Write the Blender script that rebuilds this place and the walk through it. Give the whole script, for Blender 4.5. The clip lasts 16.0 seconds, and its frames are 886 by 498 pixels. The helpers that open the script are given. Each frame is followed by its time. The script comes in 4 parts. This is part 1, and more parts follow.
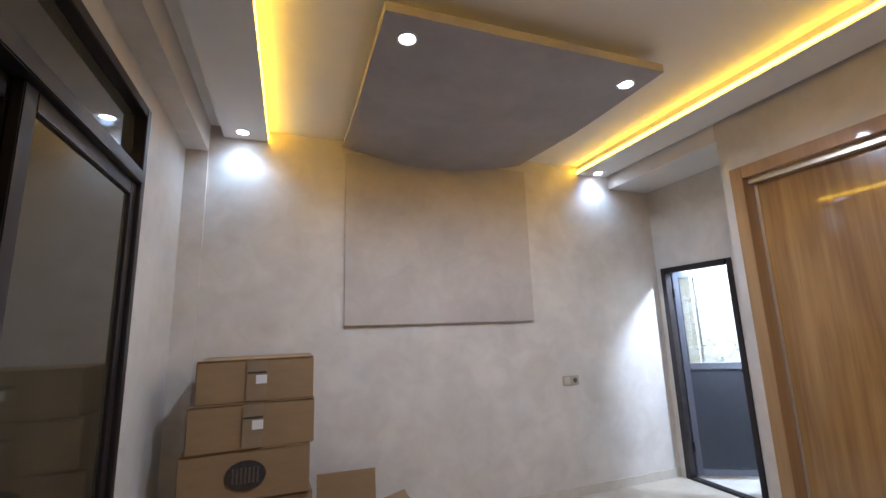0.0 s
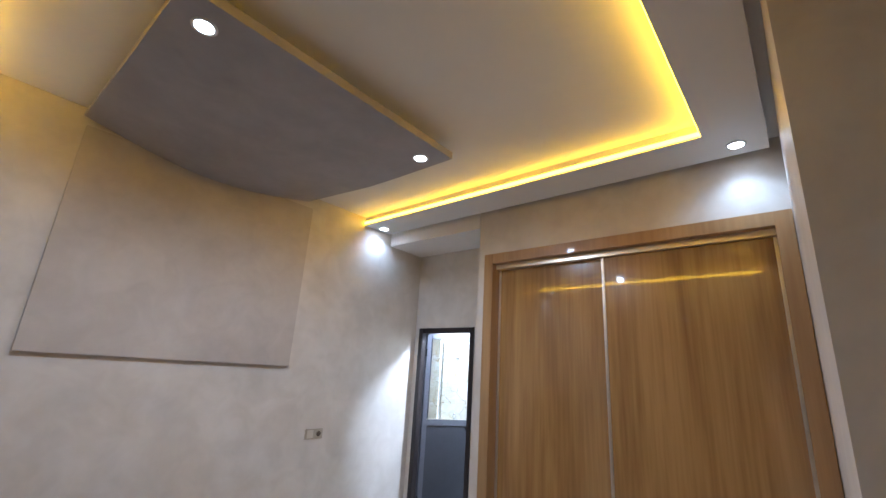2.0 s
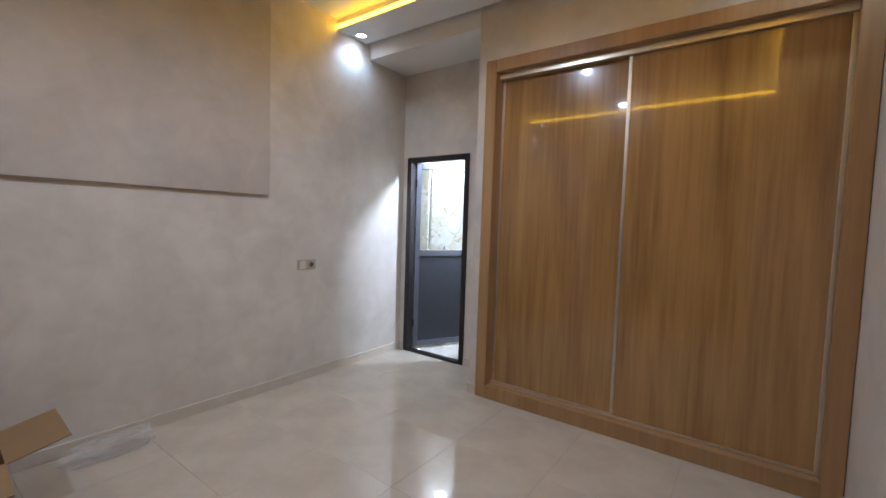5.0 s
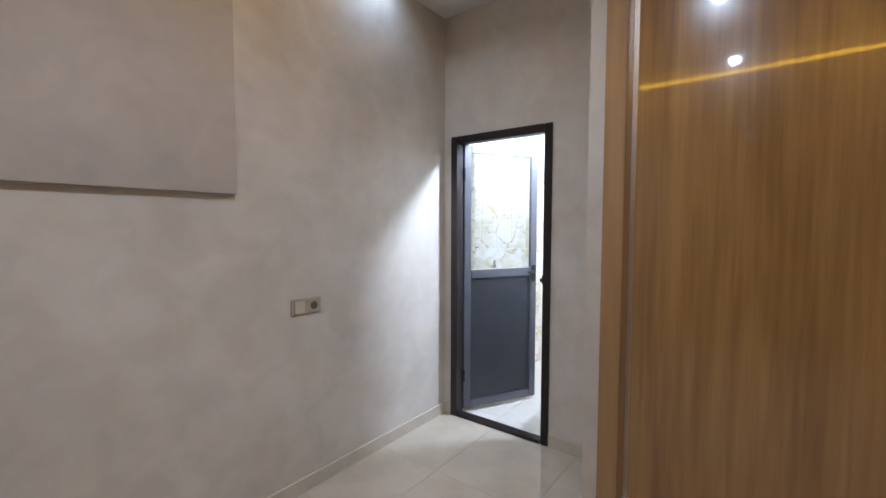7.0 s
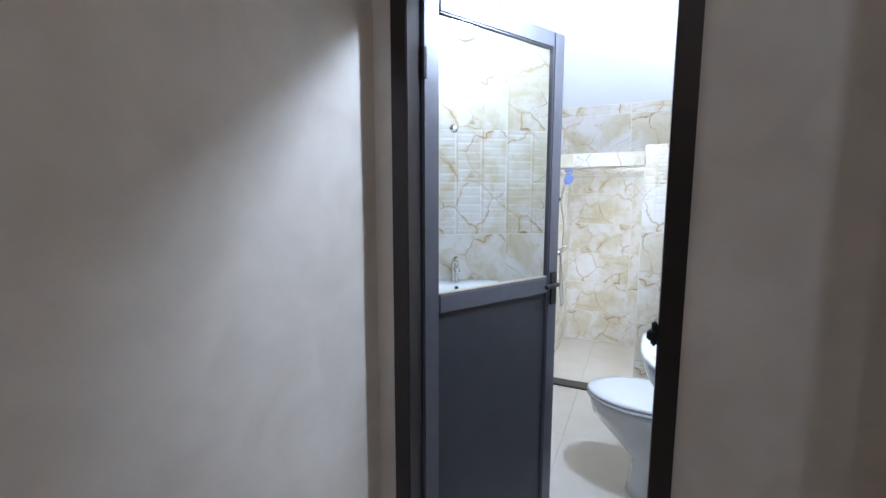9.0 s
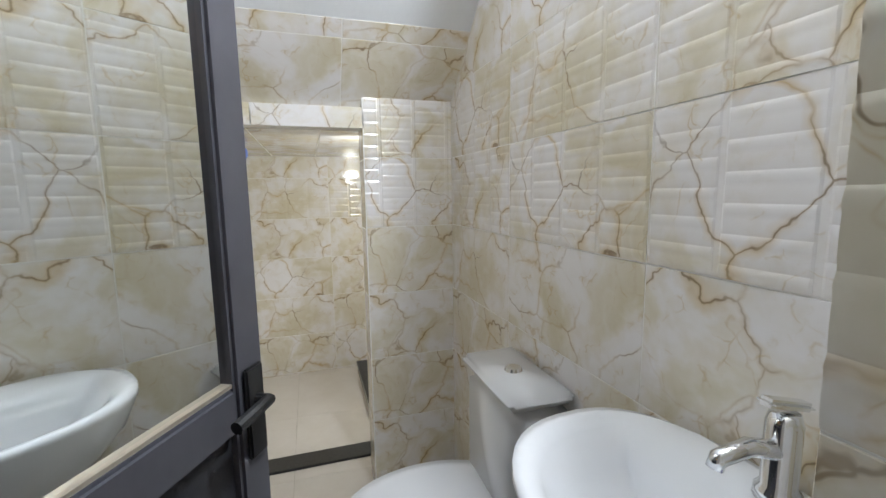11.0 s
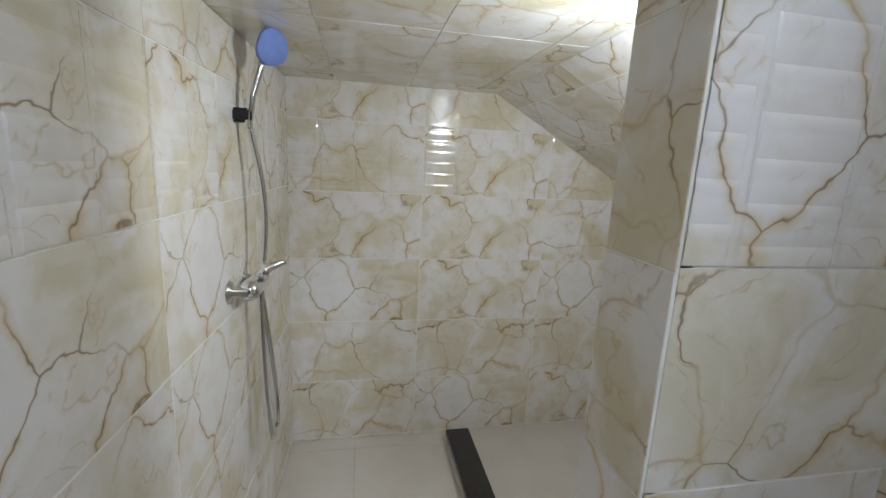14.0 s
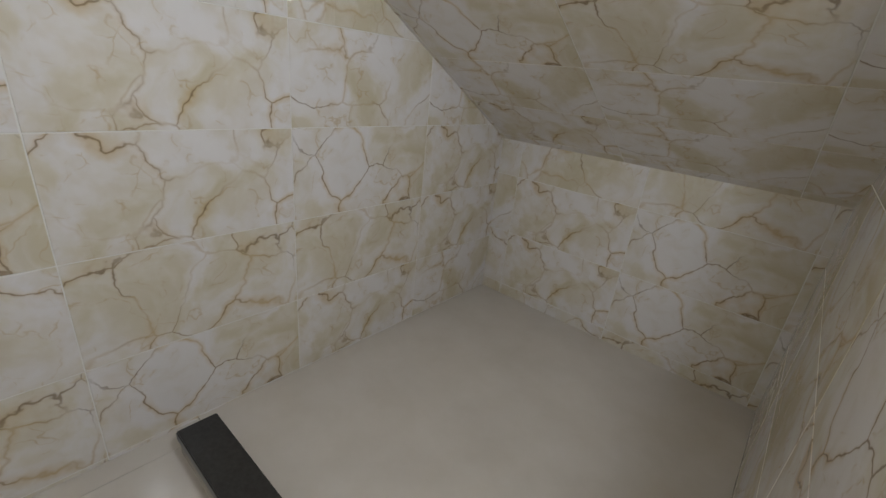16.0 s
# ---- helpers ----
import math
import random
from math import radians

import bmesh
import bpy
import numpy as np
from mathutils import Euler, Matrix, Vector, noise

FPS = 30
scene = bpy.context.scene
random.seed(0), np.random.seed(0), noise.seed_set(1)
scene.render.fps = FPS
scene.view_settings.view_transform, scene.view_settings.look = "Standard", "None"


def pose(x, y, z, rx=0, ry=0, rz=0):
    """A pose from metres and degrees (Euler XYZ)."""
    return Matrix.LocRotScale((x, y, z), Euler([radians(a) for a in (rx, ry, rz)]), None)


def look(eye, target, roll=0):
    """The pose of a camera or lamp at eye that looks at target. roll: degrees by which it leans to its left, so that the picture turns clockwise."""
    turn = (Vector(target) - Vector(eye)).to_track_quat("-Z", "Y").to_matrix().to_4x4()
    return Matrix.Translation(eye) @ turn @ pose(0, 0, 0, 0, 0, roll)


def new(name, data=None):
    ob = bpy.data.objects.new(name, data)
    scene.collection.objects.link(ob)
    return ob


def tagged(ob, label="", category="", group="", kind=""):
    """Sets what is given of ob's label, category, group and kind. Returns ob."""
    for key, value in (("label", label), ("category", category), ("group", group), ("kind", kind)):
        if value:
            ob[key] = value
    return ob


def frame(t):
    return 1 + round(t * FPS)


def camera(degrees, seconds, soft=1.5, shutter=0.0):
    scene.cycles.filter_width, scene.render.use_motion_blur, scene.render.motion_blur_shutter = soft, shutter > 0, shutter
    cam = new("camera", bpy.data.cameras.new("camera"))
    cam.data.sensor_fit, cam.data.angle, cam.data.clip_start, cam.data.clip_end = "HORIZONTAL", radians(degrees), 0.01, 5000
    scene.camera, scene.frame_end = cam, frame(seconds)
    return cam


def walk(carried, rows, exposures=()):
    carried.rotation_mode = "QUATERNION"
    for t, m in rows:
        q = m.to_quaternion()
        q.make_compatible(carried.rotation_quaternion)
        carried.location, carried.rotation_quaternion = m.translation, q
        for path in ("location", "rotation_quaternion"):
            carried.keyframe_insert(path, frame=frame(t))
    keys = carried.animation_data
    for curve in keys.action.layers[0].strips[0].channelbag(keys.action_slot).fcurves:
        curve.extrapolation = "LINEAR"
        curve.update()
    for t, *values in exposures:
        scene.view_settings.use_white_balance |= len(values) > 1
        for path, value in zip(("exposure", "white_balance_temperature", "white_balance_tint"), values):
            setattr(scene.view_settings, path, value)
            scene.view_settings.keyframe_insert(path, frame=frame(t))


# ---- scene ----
cam = camera(92.6, 16.0)
PATH = [
    (0, (0.249, 0.041, 1.536), (0.92, 1.889, 1.9), -1.9),
    (0.5, (0.267, 0.024, 1.654), (1.065, 1.76, 2.244), -2.4),
    (1, (0.205, 0.058, 1.635), (1.177, 1.644, 2.37), -1.2),
    (1.5, (0.272, 0.063, 1.641), (1.564, 1.408, 2.364), 1.0),
    (2, (0.339, 0.067, 1.6), (1.791, 1.324, 2.16), 3.6),
    (2.5, (0.374, 0.112, 1.531), (1.946, 1.342, 1.651), 3.5),
    (3, (0.43, 0.111, 1.432), (2.027, 1.305, 1.273), 2.8),
    (3.2, (0.425, 0.111, 1.409), (2.03, 1.29, 1.224), 2.9),
    (5.3, (0.603, 0.558, 1.391), (2.208, 1.746, 1.287), 1.5),
    (5.5, (0.676, 0.622, 1.38), (2.229, 1.878, 1.274), 1.2),
    (6, (0.866, 1.019, 1.373), (2.4, 2.298, 1.264), 2.6),
    (6.5, (1.145, 1.336, 1.365), (2.728, 2.554, 1.265), 1.5),
    (7, (1.455, 1.646, 1.433), (3.039, 2.861, 1.321), 0.1),
    (7.5, (1.774, 2.012, 1.375), (3.492, 3.033, 1.296), 2.4),
    (8, (2.114, 2.381, 1.366), (3.853, 3.364, 1.277), 4.6),
    (8.5, (2.518, 2.656, 1.41), (4.264, 3.619, 1.256), 3.6),
    (9, (2.901, 2.845, 1.405), (4.702, 3.682, 1.17), 0.1),
    (9.5, (3.293, 3.006, 1.381), (5.128, 3.744, 1.085), 0.7),
    (9.8, (3.491, 3.095, 1.314), (5.426, 3.509, 1.026), 1.4),
    (10, (3.611, 3.118, 1.334), (5.59, 3.224, 1.064), 1.2),
    (10.2, (3.719, 3.1, 1.334), (5.699, 2.942, 1.1), 0.8),
    (12.3, (4.431, 3.055, 1.415), (6.255, 2.338, 1.136), -1.2),
    (12.5, (4.533, 3.055, 1.422), (6.438, 2.551, 1.147), -1.0),
    (13, (4.771, 3.148, 1.396), (6.735, 2.897, 1.111), 1.1),
    (13.5, (5.077, 3.169, 1.356), (7.04, 3.06, 0.987), 1.7),
    (14, (5.416, 3.181, 1.301), (7.34, 2.803, 0.911), 2.9),
    (14.5, (5.711, 3.209, 1.273), (7.463, 2.315, 0.911), 4.6),
    (15, (6.005, 3.066, 1.285), (7.516, 1.797, 0.961), 2.8),
    (15.5, (6.086, 2.992, 1.256), (7.503, 1.624, 0.907), 3.8),
    (16, (6.085, 3.013, 1.064), (7.266, 1.586, 0.31), 6.1),
]
walk(cam, [(t, look(eye, target, roll)) for t, eye, target, roll in PATH],
     exposures=[(0, 1.18, 5400, 10), (3.0, 0.9, 5500, 10), (7.5, 0.68, 5800, 10), (8.5, 0.1, 5750, 10), (9.0, -0.2, 5700, 10), (9.5, -0.5, 5600, 10), (10.2, -0.5, 6050, 10),
                (12.3, -1.6, 7350, 12), (13.0, -1.36, 7150, 12), (13.5, -1.25, 6650, 10), (14.5, -1.4, 6100, 11), (15.3, -1.9, 5750, 12), (16.0, -1.22, 6350, 14)])

# ---- world and lamps ----
world = bpy.data.worlds.new("world")
scene.world = world
world.use_nodes = True
world.node_tree.nodes["Background"].inputs["Color"].default_value = (0.30, 0.27, 0.24, 1)
world.node_tree.nodes["Background"].inputs["Strength"].default_value = 0.02

FLOOR = -0.012
CEIL = 3.18
NORTH, WEST, SOUTH = 3.597, -0.544, 0.024
WARD = 3.50          # plane of the wall that holds the wardrobe
NIB = 2.34           # end of that wall, where the entry to the bathroom begins
DOORX = 4.02


def spot(name, x, y, z, watts, colour, cone=150, blend=0.9, size=0.04, tilt=(0, 0)):
    d = bpy.data.lights.new(name, "SPOT")
    d.energy, d.color, d.spot_size, d.spot_blend, d.shadow_soft_size = watts, colour, radians(cone), blend, size
    ob = new(name, d)
    ob.matrix_world = pose(x, y, z, tilt[0], tilt[1], 0)
    return ob


COOL = (0.64, 0.81, 1.0)
NEUTRAL = (0.78, 0.87, 1.0)
BAND_LAMPS = [(-0.142, 3.46, 3.09), (3.276, 3.49, 3.09), (3.295, 0.24, 3.09)]
SLAB_LAMPS = [(0.783, 1.953, 3.03), (2.229, 1.963, 3.03)]
for p in BAND_LAMPS:
    spot("downlight_beam", p[0], p[1], p[2] - 0.03, 8.5, COOL, cone=140, blend=1.0)
for p in SLAB_LAMPS:
    spot("downlight_beam", p[0], p[1], p[2] - 0.03, 35, NEUTRAL, cone=174)
BATH_LAMP = (4.42, 2.452, 2.345)
STAIR_LAMP = (5.963, 2.63, 1.515)
spot("bath_lamp_beam", BATH_LAMP[0], BATH_LAMP[1] + 0.085, BATH_LAMP[2], 112, (0.76, 0.87, 1.0), cone=178, blend=0.15, size=0.05, tilt=(90, 0))
spot("recess_lamp_beam", STAIR_LAMP[0] + 0.075, STAIR_LAMP[1], STAIR_LAMP[2], 46, (0.86, 0.94, 0.96), cone=178, blend=0.2, size=0.05, tilt=(0, -90))


# ---- materials ----
def mat(name, colour, rough=0.5, metal=0.0, var=0.0, scale=6.0, bump=0.0, bscale=60.0, alt=None, coat=0.0, spec=0.5, stretch=None):
    m = bpy.data.materials.new(name)
    m.use_nodes = True
    nt = m.node_tree
    b = nt.nodes["Principled BSDF"]
    b.inputs["Base Color"].default_value = (*colour, 1)
    b.inputs["Roughness"].default_value = rough
    b.inputs["Metallic"].default_value = metal
    b.inputs["Coat Weight"].default_value = coat
    b.inputs["Coat Roughness"].default_value = 0.06
    b.inputs["Specular IOR Level"].default_value = spec
    tc = nt.nodes.new("ShaderNodeTexCoord")
    src = tc.outputs["Object"]
    if stretch:
        mp = nt.nodes.new("ShaderNodeMapping")
        mp.inputs["Scale"].default_value = stretch
        nt.links.new(src, mp.inputs["Vector"])
        src = mp.outputs["Vector"]
    if var:
        n = nt.nodes.new("ShaderNodeTexNoise")
        n.inputs["Scale"].default_value, n.inputs["Detail"].default_value, n.inputs["Roughness"].default_value = scale, 6, 0.62
        nt.links.new(src, n.inputs["Vector"])
        r = nt.nodes.new("ShaderNodeValToRGB")
        lo = alt or tuple(c * (1 - var) for c in colour)
        r.color_ramp.elements[0].position, r.color_ramp.elements[1].position = 0.32, 0.68
        r.color_ramp.elements[0].color, r.color_ramp.elements[1].color = (*lo, 1), (*colour, 1)
        nt.links.new(n.outputs["Fac"], r.inputs["Fac"])
        nt.links.new(r.outputs["Color"], b.inputs["Base Color"])
    if bump:
        n2 = nt.nodes.new("ShaderNodeTexNoise")
        n2.inputs["Scale"].default_value, n2.inputs["Detail"].default_value = bscale, 4
        nt.links.new(src, n2.inputs["Vector"])
        bp = nt.nodes.new("ShaderNodeBump")
        bp.inputs["Strength"].default_value, bp.inputs["Distance"].default_value = bump, 0.01
        nt.links.new(n2.outputs["Fac"], bp.inputs["Height"])
        nt.links.new(bp.outputs["Normal"], b.inputs["Normal"])
    return m


def glow(name, colour, strength):
    m = bpy.data.materials.new(name)
    m.use_nodes = True
    b = m.node_tree.nodes["Principled BSDF"]
    b.inputs["Base Color"].default_value = (*colour, 1)
    b.inputs["Emission Color"].default_value = (*colour, 1)
    b.inputs["Emission Strength"].default_value = strength
    return m


def link_math(nt, op, a, bval):
    n = nt.nodes.new("ShaderNodeMath")
    n.operation = op
    nt.links.new(a, n.inputs[0])
    if isinstance(bval, (int, float)):
        n.inputs[1].default_value = bval
    else:
        nt.links.new(bval, n.inputs[1])
    return n.outputs[0]


def plaster(name, light, dark, rough=0.42):
    """Trowelled lime plaster: soft cloudy patches with a slight sheen."""
    m = mat(name, light, rough, var=0.2, scale=2.2, alt=dark, bump=0.16, bscale=11)
    nt = m.node_tree
    b = nt.nodes["Principled BSDF"]
    ramp = [n for n in nt.nodes if n.type == "VALTORGB"][0]
    tc = [n for n in nt.nodes if n.type == "TEX_COORD"][0]
    n = nt.nodes.new("ShaderNodeTexNoise")
    n.inputs["Scale"].default_value, n.inputs["Detail"].default_value, n.inputs["Distortion"].default_value = 5, 8, 1.1
    nt.links.new(tc.outputs["Object"], n.inputs["Vector"])
    mix = nt.nodes.new("ShaderNodeMixRGB")
    mix.blend_type = "MULTIPLY"
    mix.inputs["Fac"].default_value = 0.32
    r = nt.nodes.new("ShaderNodeValToRGB")
    r.color_ramp.elements[0].position, r.color_ramp.elements[1].position = 0.3, 0.62
    r.color_ramp.elements[0].color = (0.72, 0.69, 0.66, 1)
    nt.links.new(n.outputs["Fac"], r.inputs["Fac"])
    nt.links.new(ramp.outputs["Color"], mix.inputs["Color1"])
    nt.links.new(r.outputs["Color"], mix.inputs["Color2"])
    nt.links.new(mix.outputs["Color"], b.inputs["Base Color"])
    rr = nt.nodes.new("ShaderNodeMapRange")
    rr.inputs["To Min"].default_value, rr.inputs["To Max"].default_value = rough - 0.1, rough + 0.16
    nt.links.new(n.outputs["Fac"], rr.inputs["Value"])
    nt.links.new(rr.outputs["Result"], b.inputs["Roughness"])
    return m


def wood(name, light, dark, rough, coat):
    """Oak laminate with upright grain."""
    m = bpy.data.materials.new(name)
    m.use_nodes = True
    nt = m.node_tree
    b = nt.nodes["Principled BSDF"]
    tc = nt.nodes.new("ShaderNodeTexCoord")
    oi = nt.nodes.new("ShaderNodeObjectInfo")
    mp = nt.nodes.new("ShaderNodeMapping")
    mp.inputs["Scale"].default_value = (5.5, 5.5, 0.5)
    nt.links.new(tc.outputs["Object"], mp.inputs["Vector"])
    off = link_math(nt, "MULTIPLY", oi.outputs["Random"], 37.0)
    cx = nt.nodes.new("ShaderNodeCombineXYZ")
    nt.links.new(off, cx.inputs["X"])
    nt.links.new(off, cx.inputs["Y"])
    nt.links.new(cx.outputs[0], mp.inputs["Location"])
    n1 = nt.nodes.new("ShaderNodeTexNoise")
    n1.inputs["Scale"].default_value, n1.inputs["Detail"].default_value, n1.inputs["Distortion"].default_value = 0.9, 5, 0.6
    nt.links.new(mp.outputs["Vector"], n1.inputs["Vector"])
    mp2 = nt.nodes.new("ShaderNodeMapping")
    mp2.inputs["Scale"].default_value = (38, 38, 1.6)
    nt.links.new(tc.outputs["Object"], mp2.inputs["Vector"])
    n2 = nt.nodes.new("ShaderNodeTexNoise")
    n2.inputs["Scale"].default_value, n2.inputs["Detail"].default_value = 1.0, 6
    nt.links.new(mp2.outputs["Vector"], n2.inputs["Vector"])
    s = link_math(nt, "ADD", link_math(nt, "MULTIPLY", n1.outputs["Fac"], 0.62), link_math(nt, "MULTIPLY", n2.outputs["Fac"], 0.38))
    r = nt.nodes.new("ShaderNodeValToRGB")
    r.color_ramp.elements[0].position, r.color_ramp.elements[1].position = 0.36, 0.62
    r.color_ramp.elements[0].color, r.color_ramp.elements[1].color = (*dark, 1), (*light, 1)
    nt.links.new(s, r.inputs["Fac"])
    nt.links.new(r.outputs["Color"], b.inputs["Base Color"])
    b.inputs["Roughness"].default_value = rough
    b.inputs["Coat Weight"].default_value = coat
    b.inputs["Coat Roughness"].default_value = 0.045
    bp = nt.nodes.new("ShaderNodeBump")
    bp.inputs["Strength"].default_value, bp.inputs["Distance"].default_value = 0.05, 0.004
    nt.links.new(n2.outputs["Fac"], bp.inputs["Height"])
    nt.links.new(bp.outputs["Normal"], b.inputs["Normal"])
    return m


def marble(name):
    """Glazed onyx-look tile: white and honey-green clouds, gold-brown veins with thin dark cracks; a few prints, shifted on each tile."""
    m = bpy.data.materials.new(name)
    m.use_nodes = True
    nt = m.node_tree
    L = nt.links.new
    b = nt.nodes["Principled BSDF"]

    def noise_of(vec, scale, detail, distortion=0.0):
        n = nt.nodes.new("ShaderNodeTexNoise")
        n.inputs["Scale"].default_value, n.inputs["Detail"].default_value, n.inputs["Distortion"].default_value = scale, detail, distortion
        L(vec, n.inputs["Vector"])
        return n

    def span(value, lo, hi, to_lo=0.0, to_hi=1.0):
        r = nt.nodes.new("ShaderNodeMapRange")
        r.inputs["From Min"].default_value, r.inputs["From Max"].default_value = lo, hi
        r.inputs["To Min"].default_value, r.inputs["To Max"].default_value = to_lo, to_hi
        L(value, r.inputs["Value"])
        return r.outputs["Result"]

    def tint(fac, base, colour):
        x = nt.nodes.new("ShaderNodeMixRGB")
        x.inputs["Color2"].default_value = (*colour, 1)
        L(fac, x.inputs["Fac"])
        L(base, x.inputs["Color1"])
        return x.outputs["Color"]

    def times(p, q):
        return link_math(nt, "MULTIPLY", p, q)

    def moved(vec, by, amount):
        sc = nt.nodes.new("ShaderNodeVectorMath")
        sc.operation = "SCALE"
        sc.inputs["Scale"].default_value = amount
        L(by, sc.inputs[0])
        ad = nt.nodes.new("ShaderNodeVectorMath")
        L(vec, ad.inputs[0])
        L(sc.outputs[0], ad.inputs[1])
        return ad.outputs[0]

    tc = nt.nodes.new("ShaderNodeTexCoord")
    oi = nt.nodes.new("ShaderNodeObjectInfo")
    step = nt.nodes.new("ShaderNodeMath")
    step.operation = "FLOOR"
    L(times(oi.outputs["Random"], 5.0), step.inputs[0])
    cx = nt.nodes.new("ShaderNodeCombineXYZ")
    L(times(step.outputs[0], 3.7), cx.inputs["X"])
    L(times(step.outputs[0], 1.9), cx.inputs["Z"])
    add = nt.nodes.new("ShaderNodeVectorMath")
    L(tc.outputs["Object"], add.inputs[0])
    L(cx.outputs[0], add.inputs[1])
    here = add.outputs[0]
    warp = noise_of(here, 5.5, 4)
    bent = moved(here, warp.outputs["Color"], 0.16)
    vor = nt.nodes.new("ShaderNodeTexVoronoi")
    vor.feature = "DISTANCE_TO_EDGE"
    vor.inputs["Scale"].default_value = 5.2
    L(bent, vor.inputs["Vector"])
    edge = vor.outputs["Distance"]
    # clouds: large patches with fairly sharp rims, then a fine mottle
    ground = noise_of(bent, 4.6, 4, 0.8)
    g = nt.nodes.new("ShaderNodeValToRGB")
    e = g.color_ramp.elements
    e[0].position, e[0].color = 0.34, (0.64, 0.575, 0.42, 1)
    e[1].position, e[1].color = 0.60, (0.805, 0.775, 0.765, 1)
    e.new(0.44).color = (0.715, 0.66, 0.555, 1)
    e.new(0.51).color = (0.77, 0.73, 0.685, 1)
    L(ground.outputs["Fac"], g.inputs["Fac"])
    colour = g.outputs["Color"]
    mottle = noise_of(here, 16, 5, 0.4)
    colour = tint(span(mottle.outputs["Fac"], 0.48, 0.70, 0.0, 0.50), colour, (0.67, 0.60, 0.49))
    colour = tint(span(mottle.outputs["Fac"], 0.48, 0.30, 0.0, 0.35), colour, (0.84, 0.82, 0.82))
    # gold-brown stain on one stretch of a vein, thin cracks along most of it
    fade = noise_of(here, 5.0, 2)
    gold = times(span(edge, 0.0, 0.085, 1.0, 0.0), span(fade.outputs["Fac"], 0.51, 0.68))
    colour = tint(times(gold, 0.60), colour, (0.58, 0.40, 0.15))
    soft = times(span(edge, 0.0, 0.028, 1.0, 0.0), span(fade.outputs["Fac"], 0.34, 0.52))
    colour = tint(times(soft, 0.45), colour, (0.50, 0.35, 0.17))
    crack = times(span(edge, 0.003, 0.011, 1.0, 0.0), span(warp.outputs["Fac"], 0.46, 0.60))
    colour = tint(times(crack, 0.70), colour, (0.19, 0.12, 0.065))
    fine = nt.nodes.new("ShaderNodeTexVoronoi")
    fine.feature = "DISTANCE_TO_EDGE"
    fine.inputs["Scale"].default_value = 9.5
    L(moved(here, warp.outputs["Color"], 0.3), fine.inputs["Vector"])
    hair = times(span(fine.outputs["Distance"], 0.0, 0.03, 1.0, 0.0), span(mottle.outputs["Fac"], 0.50, 0.62))
    colour = tint(times(hair, 0.60), colour, (0.54, 0.39, 0.19))
    L(colour, b.inputs["Base Color"])
    b.inputs["Roughness"].default_value = 0.085
    bn = noise_of(here, 7, 2)
    bp = nt.nodes.new("ShaderNodeBump")
    bp.inputs["Strength"].default_value, bp.inputs["Distance"].default_value = 0.05, 0.01
    L(bn.outputs["Fac"], bp.inputs["Height"])
    L(bp.outputs["Normal"], b.inputs["Normal"])
    return m


PLASTER = plaster("trowelled plaster", (0.70, 0.645, 0.59), (0.60, 0.545, 0.485))
# panel plaster made darker: the slab's unlit underside is put into its colour
SLAB = plaster("shaded panel plaster", (0.43, 0.395, 0.39), (0.35, 0.32, 0.315), 0.5)
PANEL = plaster("grey plaster", (0.56, 0.50, 0.45), (0.46, 0.41, 0.37), 0.5)
PAINT = mat("white ceiling paint", (0.82, 0.79, 0.76), 0.75, var=0.05, scale=1.5, bump=0.04, bscale=120)
BATHPAINT = mat("white damp-proof paint", (0.71, 0.72, 0.735), 0.55, var=0.04, scale=2.0, bump=0.05, bscale=60)
OAK = wood("oak laminate", (0.41, 0.228, 0.078), (0.25, 0.128, 0.041), 0.22, 1.0)
OAKTRIM = wood("oak trim", (0.41, 0.245, 0.11), (0.31, 0.17, 0.07), 0.45, 0.15)
ALU = mat("brushed aluminium", (0.74, 0.65, 0.54), 0.32, 0.85, var=0.08, scale=30)
BRONZE = mat("dark bronze aluminium", (0.032, 0.024, 0.024), 0.38, 0.35, var=0.15, scale=20, bump=0.05, bscale=300)
GREYALU = mat("grey anodised aluminium", (0.14, 0.14, 0.165), 0.35, 0.45, var=0.1, scale=20)
# charcoal of the door's lower panel, reused on the dark backdrop sheet
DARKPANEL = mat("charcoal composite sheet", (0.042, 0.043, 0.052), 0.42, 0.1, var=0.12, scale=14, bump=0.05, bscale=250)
MIRROR = mat("mirrored glass", (0.86, 0.89, 0.88), 0.02, 1.0)
# opaque panes: the darkness outside is put into their colour
DARKGLASS = mat("glass coloured for dark outside", (0.035, 0.028, 0.018), 0.06, 0.0, var=0.4, scale=0.9, alt=(0.06, 0.05, 0.03), spec=0.7)
FLOORTILE = mat("polished cream floor tile", (0.54, 0.47, 0.385), 0.05, var=0.10, scale=3.0, alt=(0.46, 0.39, 0.31), bump=0.015, bscale=5)
BATHFLOOR = mat("cream bathroom floor tile", (0.68, 0.635, 0.585), 0.07, var=0.12, scale=4.0, alt=(0.62, 0.57, 0.51), bump=0.015, bscale=6)
GROUT = mat("pale grout", (0.46, 0.41, 0.34), 0.8, var=0.15, scale=20)
WALLGROUT = mat("white tile grout", (0.84, 0.82, 0.78), 0.75, var=0.1, scale=20)
SKIRT = mat("cream skirting tile", (0.62, 0.555, 0.47), 0.2, var=0.12, scale=8, bump=0.02, bscale=20)
MARBLE = marble("onyx wall tile")
CERAMIC = mat("white sanitary ceramic", (0.82, 0.83, 0.85), 0.08, var=0.02, scale=3, coat=0.5)
PLASTIC = mat("white seat plastic", (0.78, 0.79, 0.82), 0.18, var=0.02, scale=3)
CHROME = mat("chrome", (0.78, 0.79, 0.80), 0.10, 1.0, var=0.05, scale=12)
BLACK = mat("black granite", (0.014, 0.013, 0.013), 0.28, var=0.5, scale=80, alt=(0.03, 0.03, 0.03))
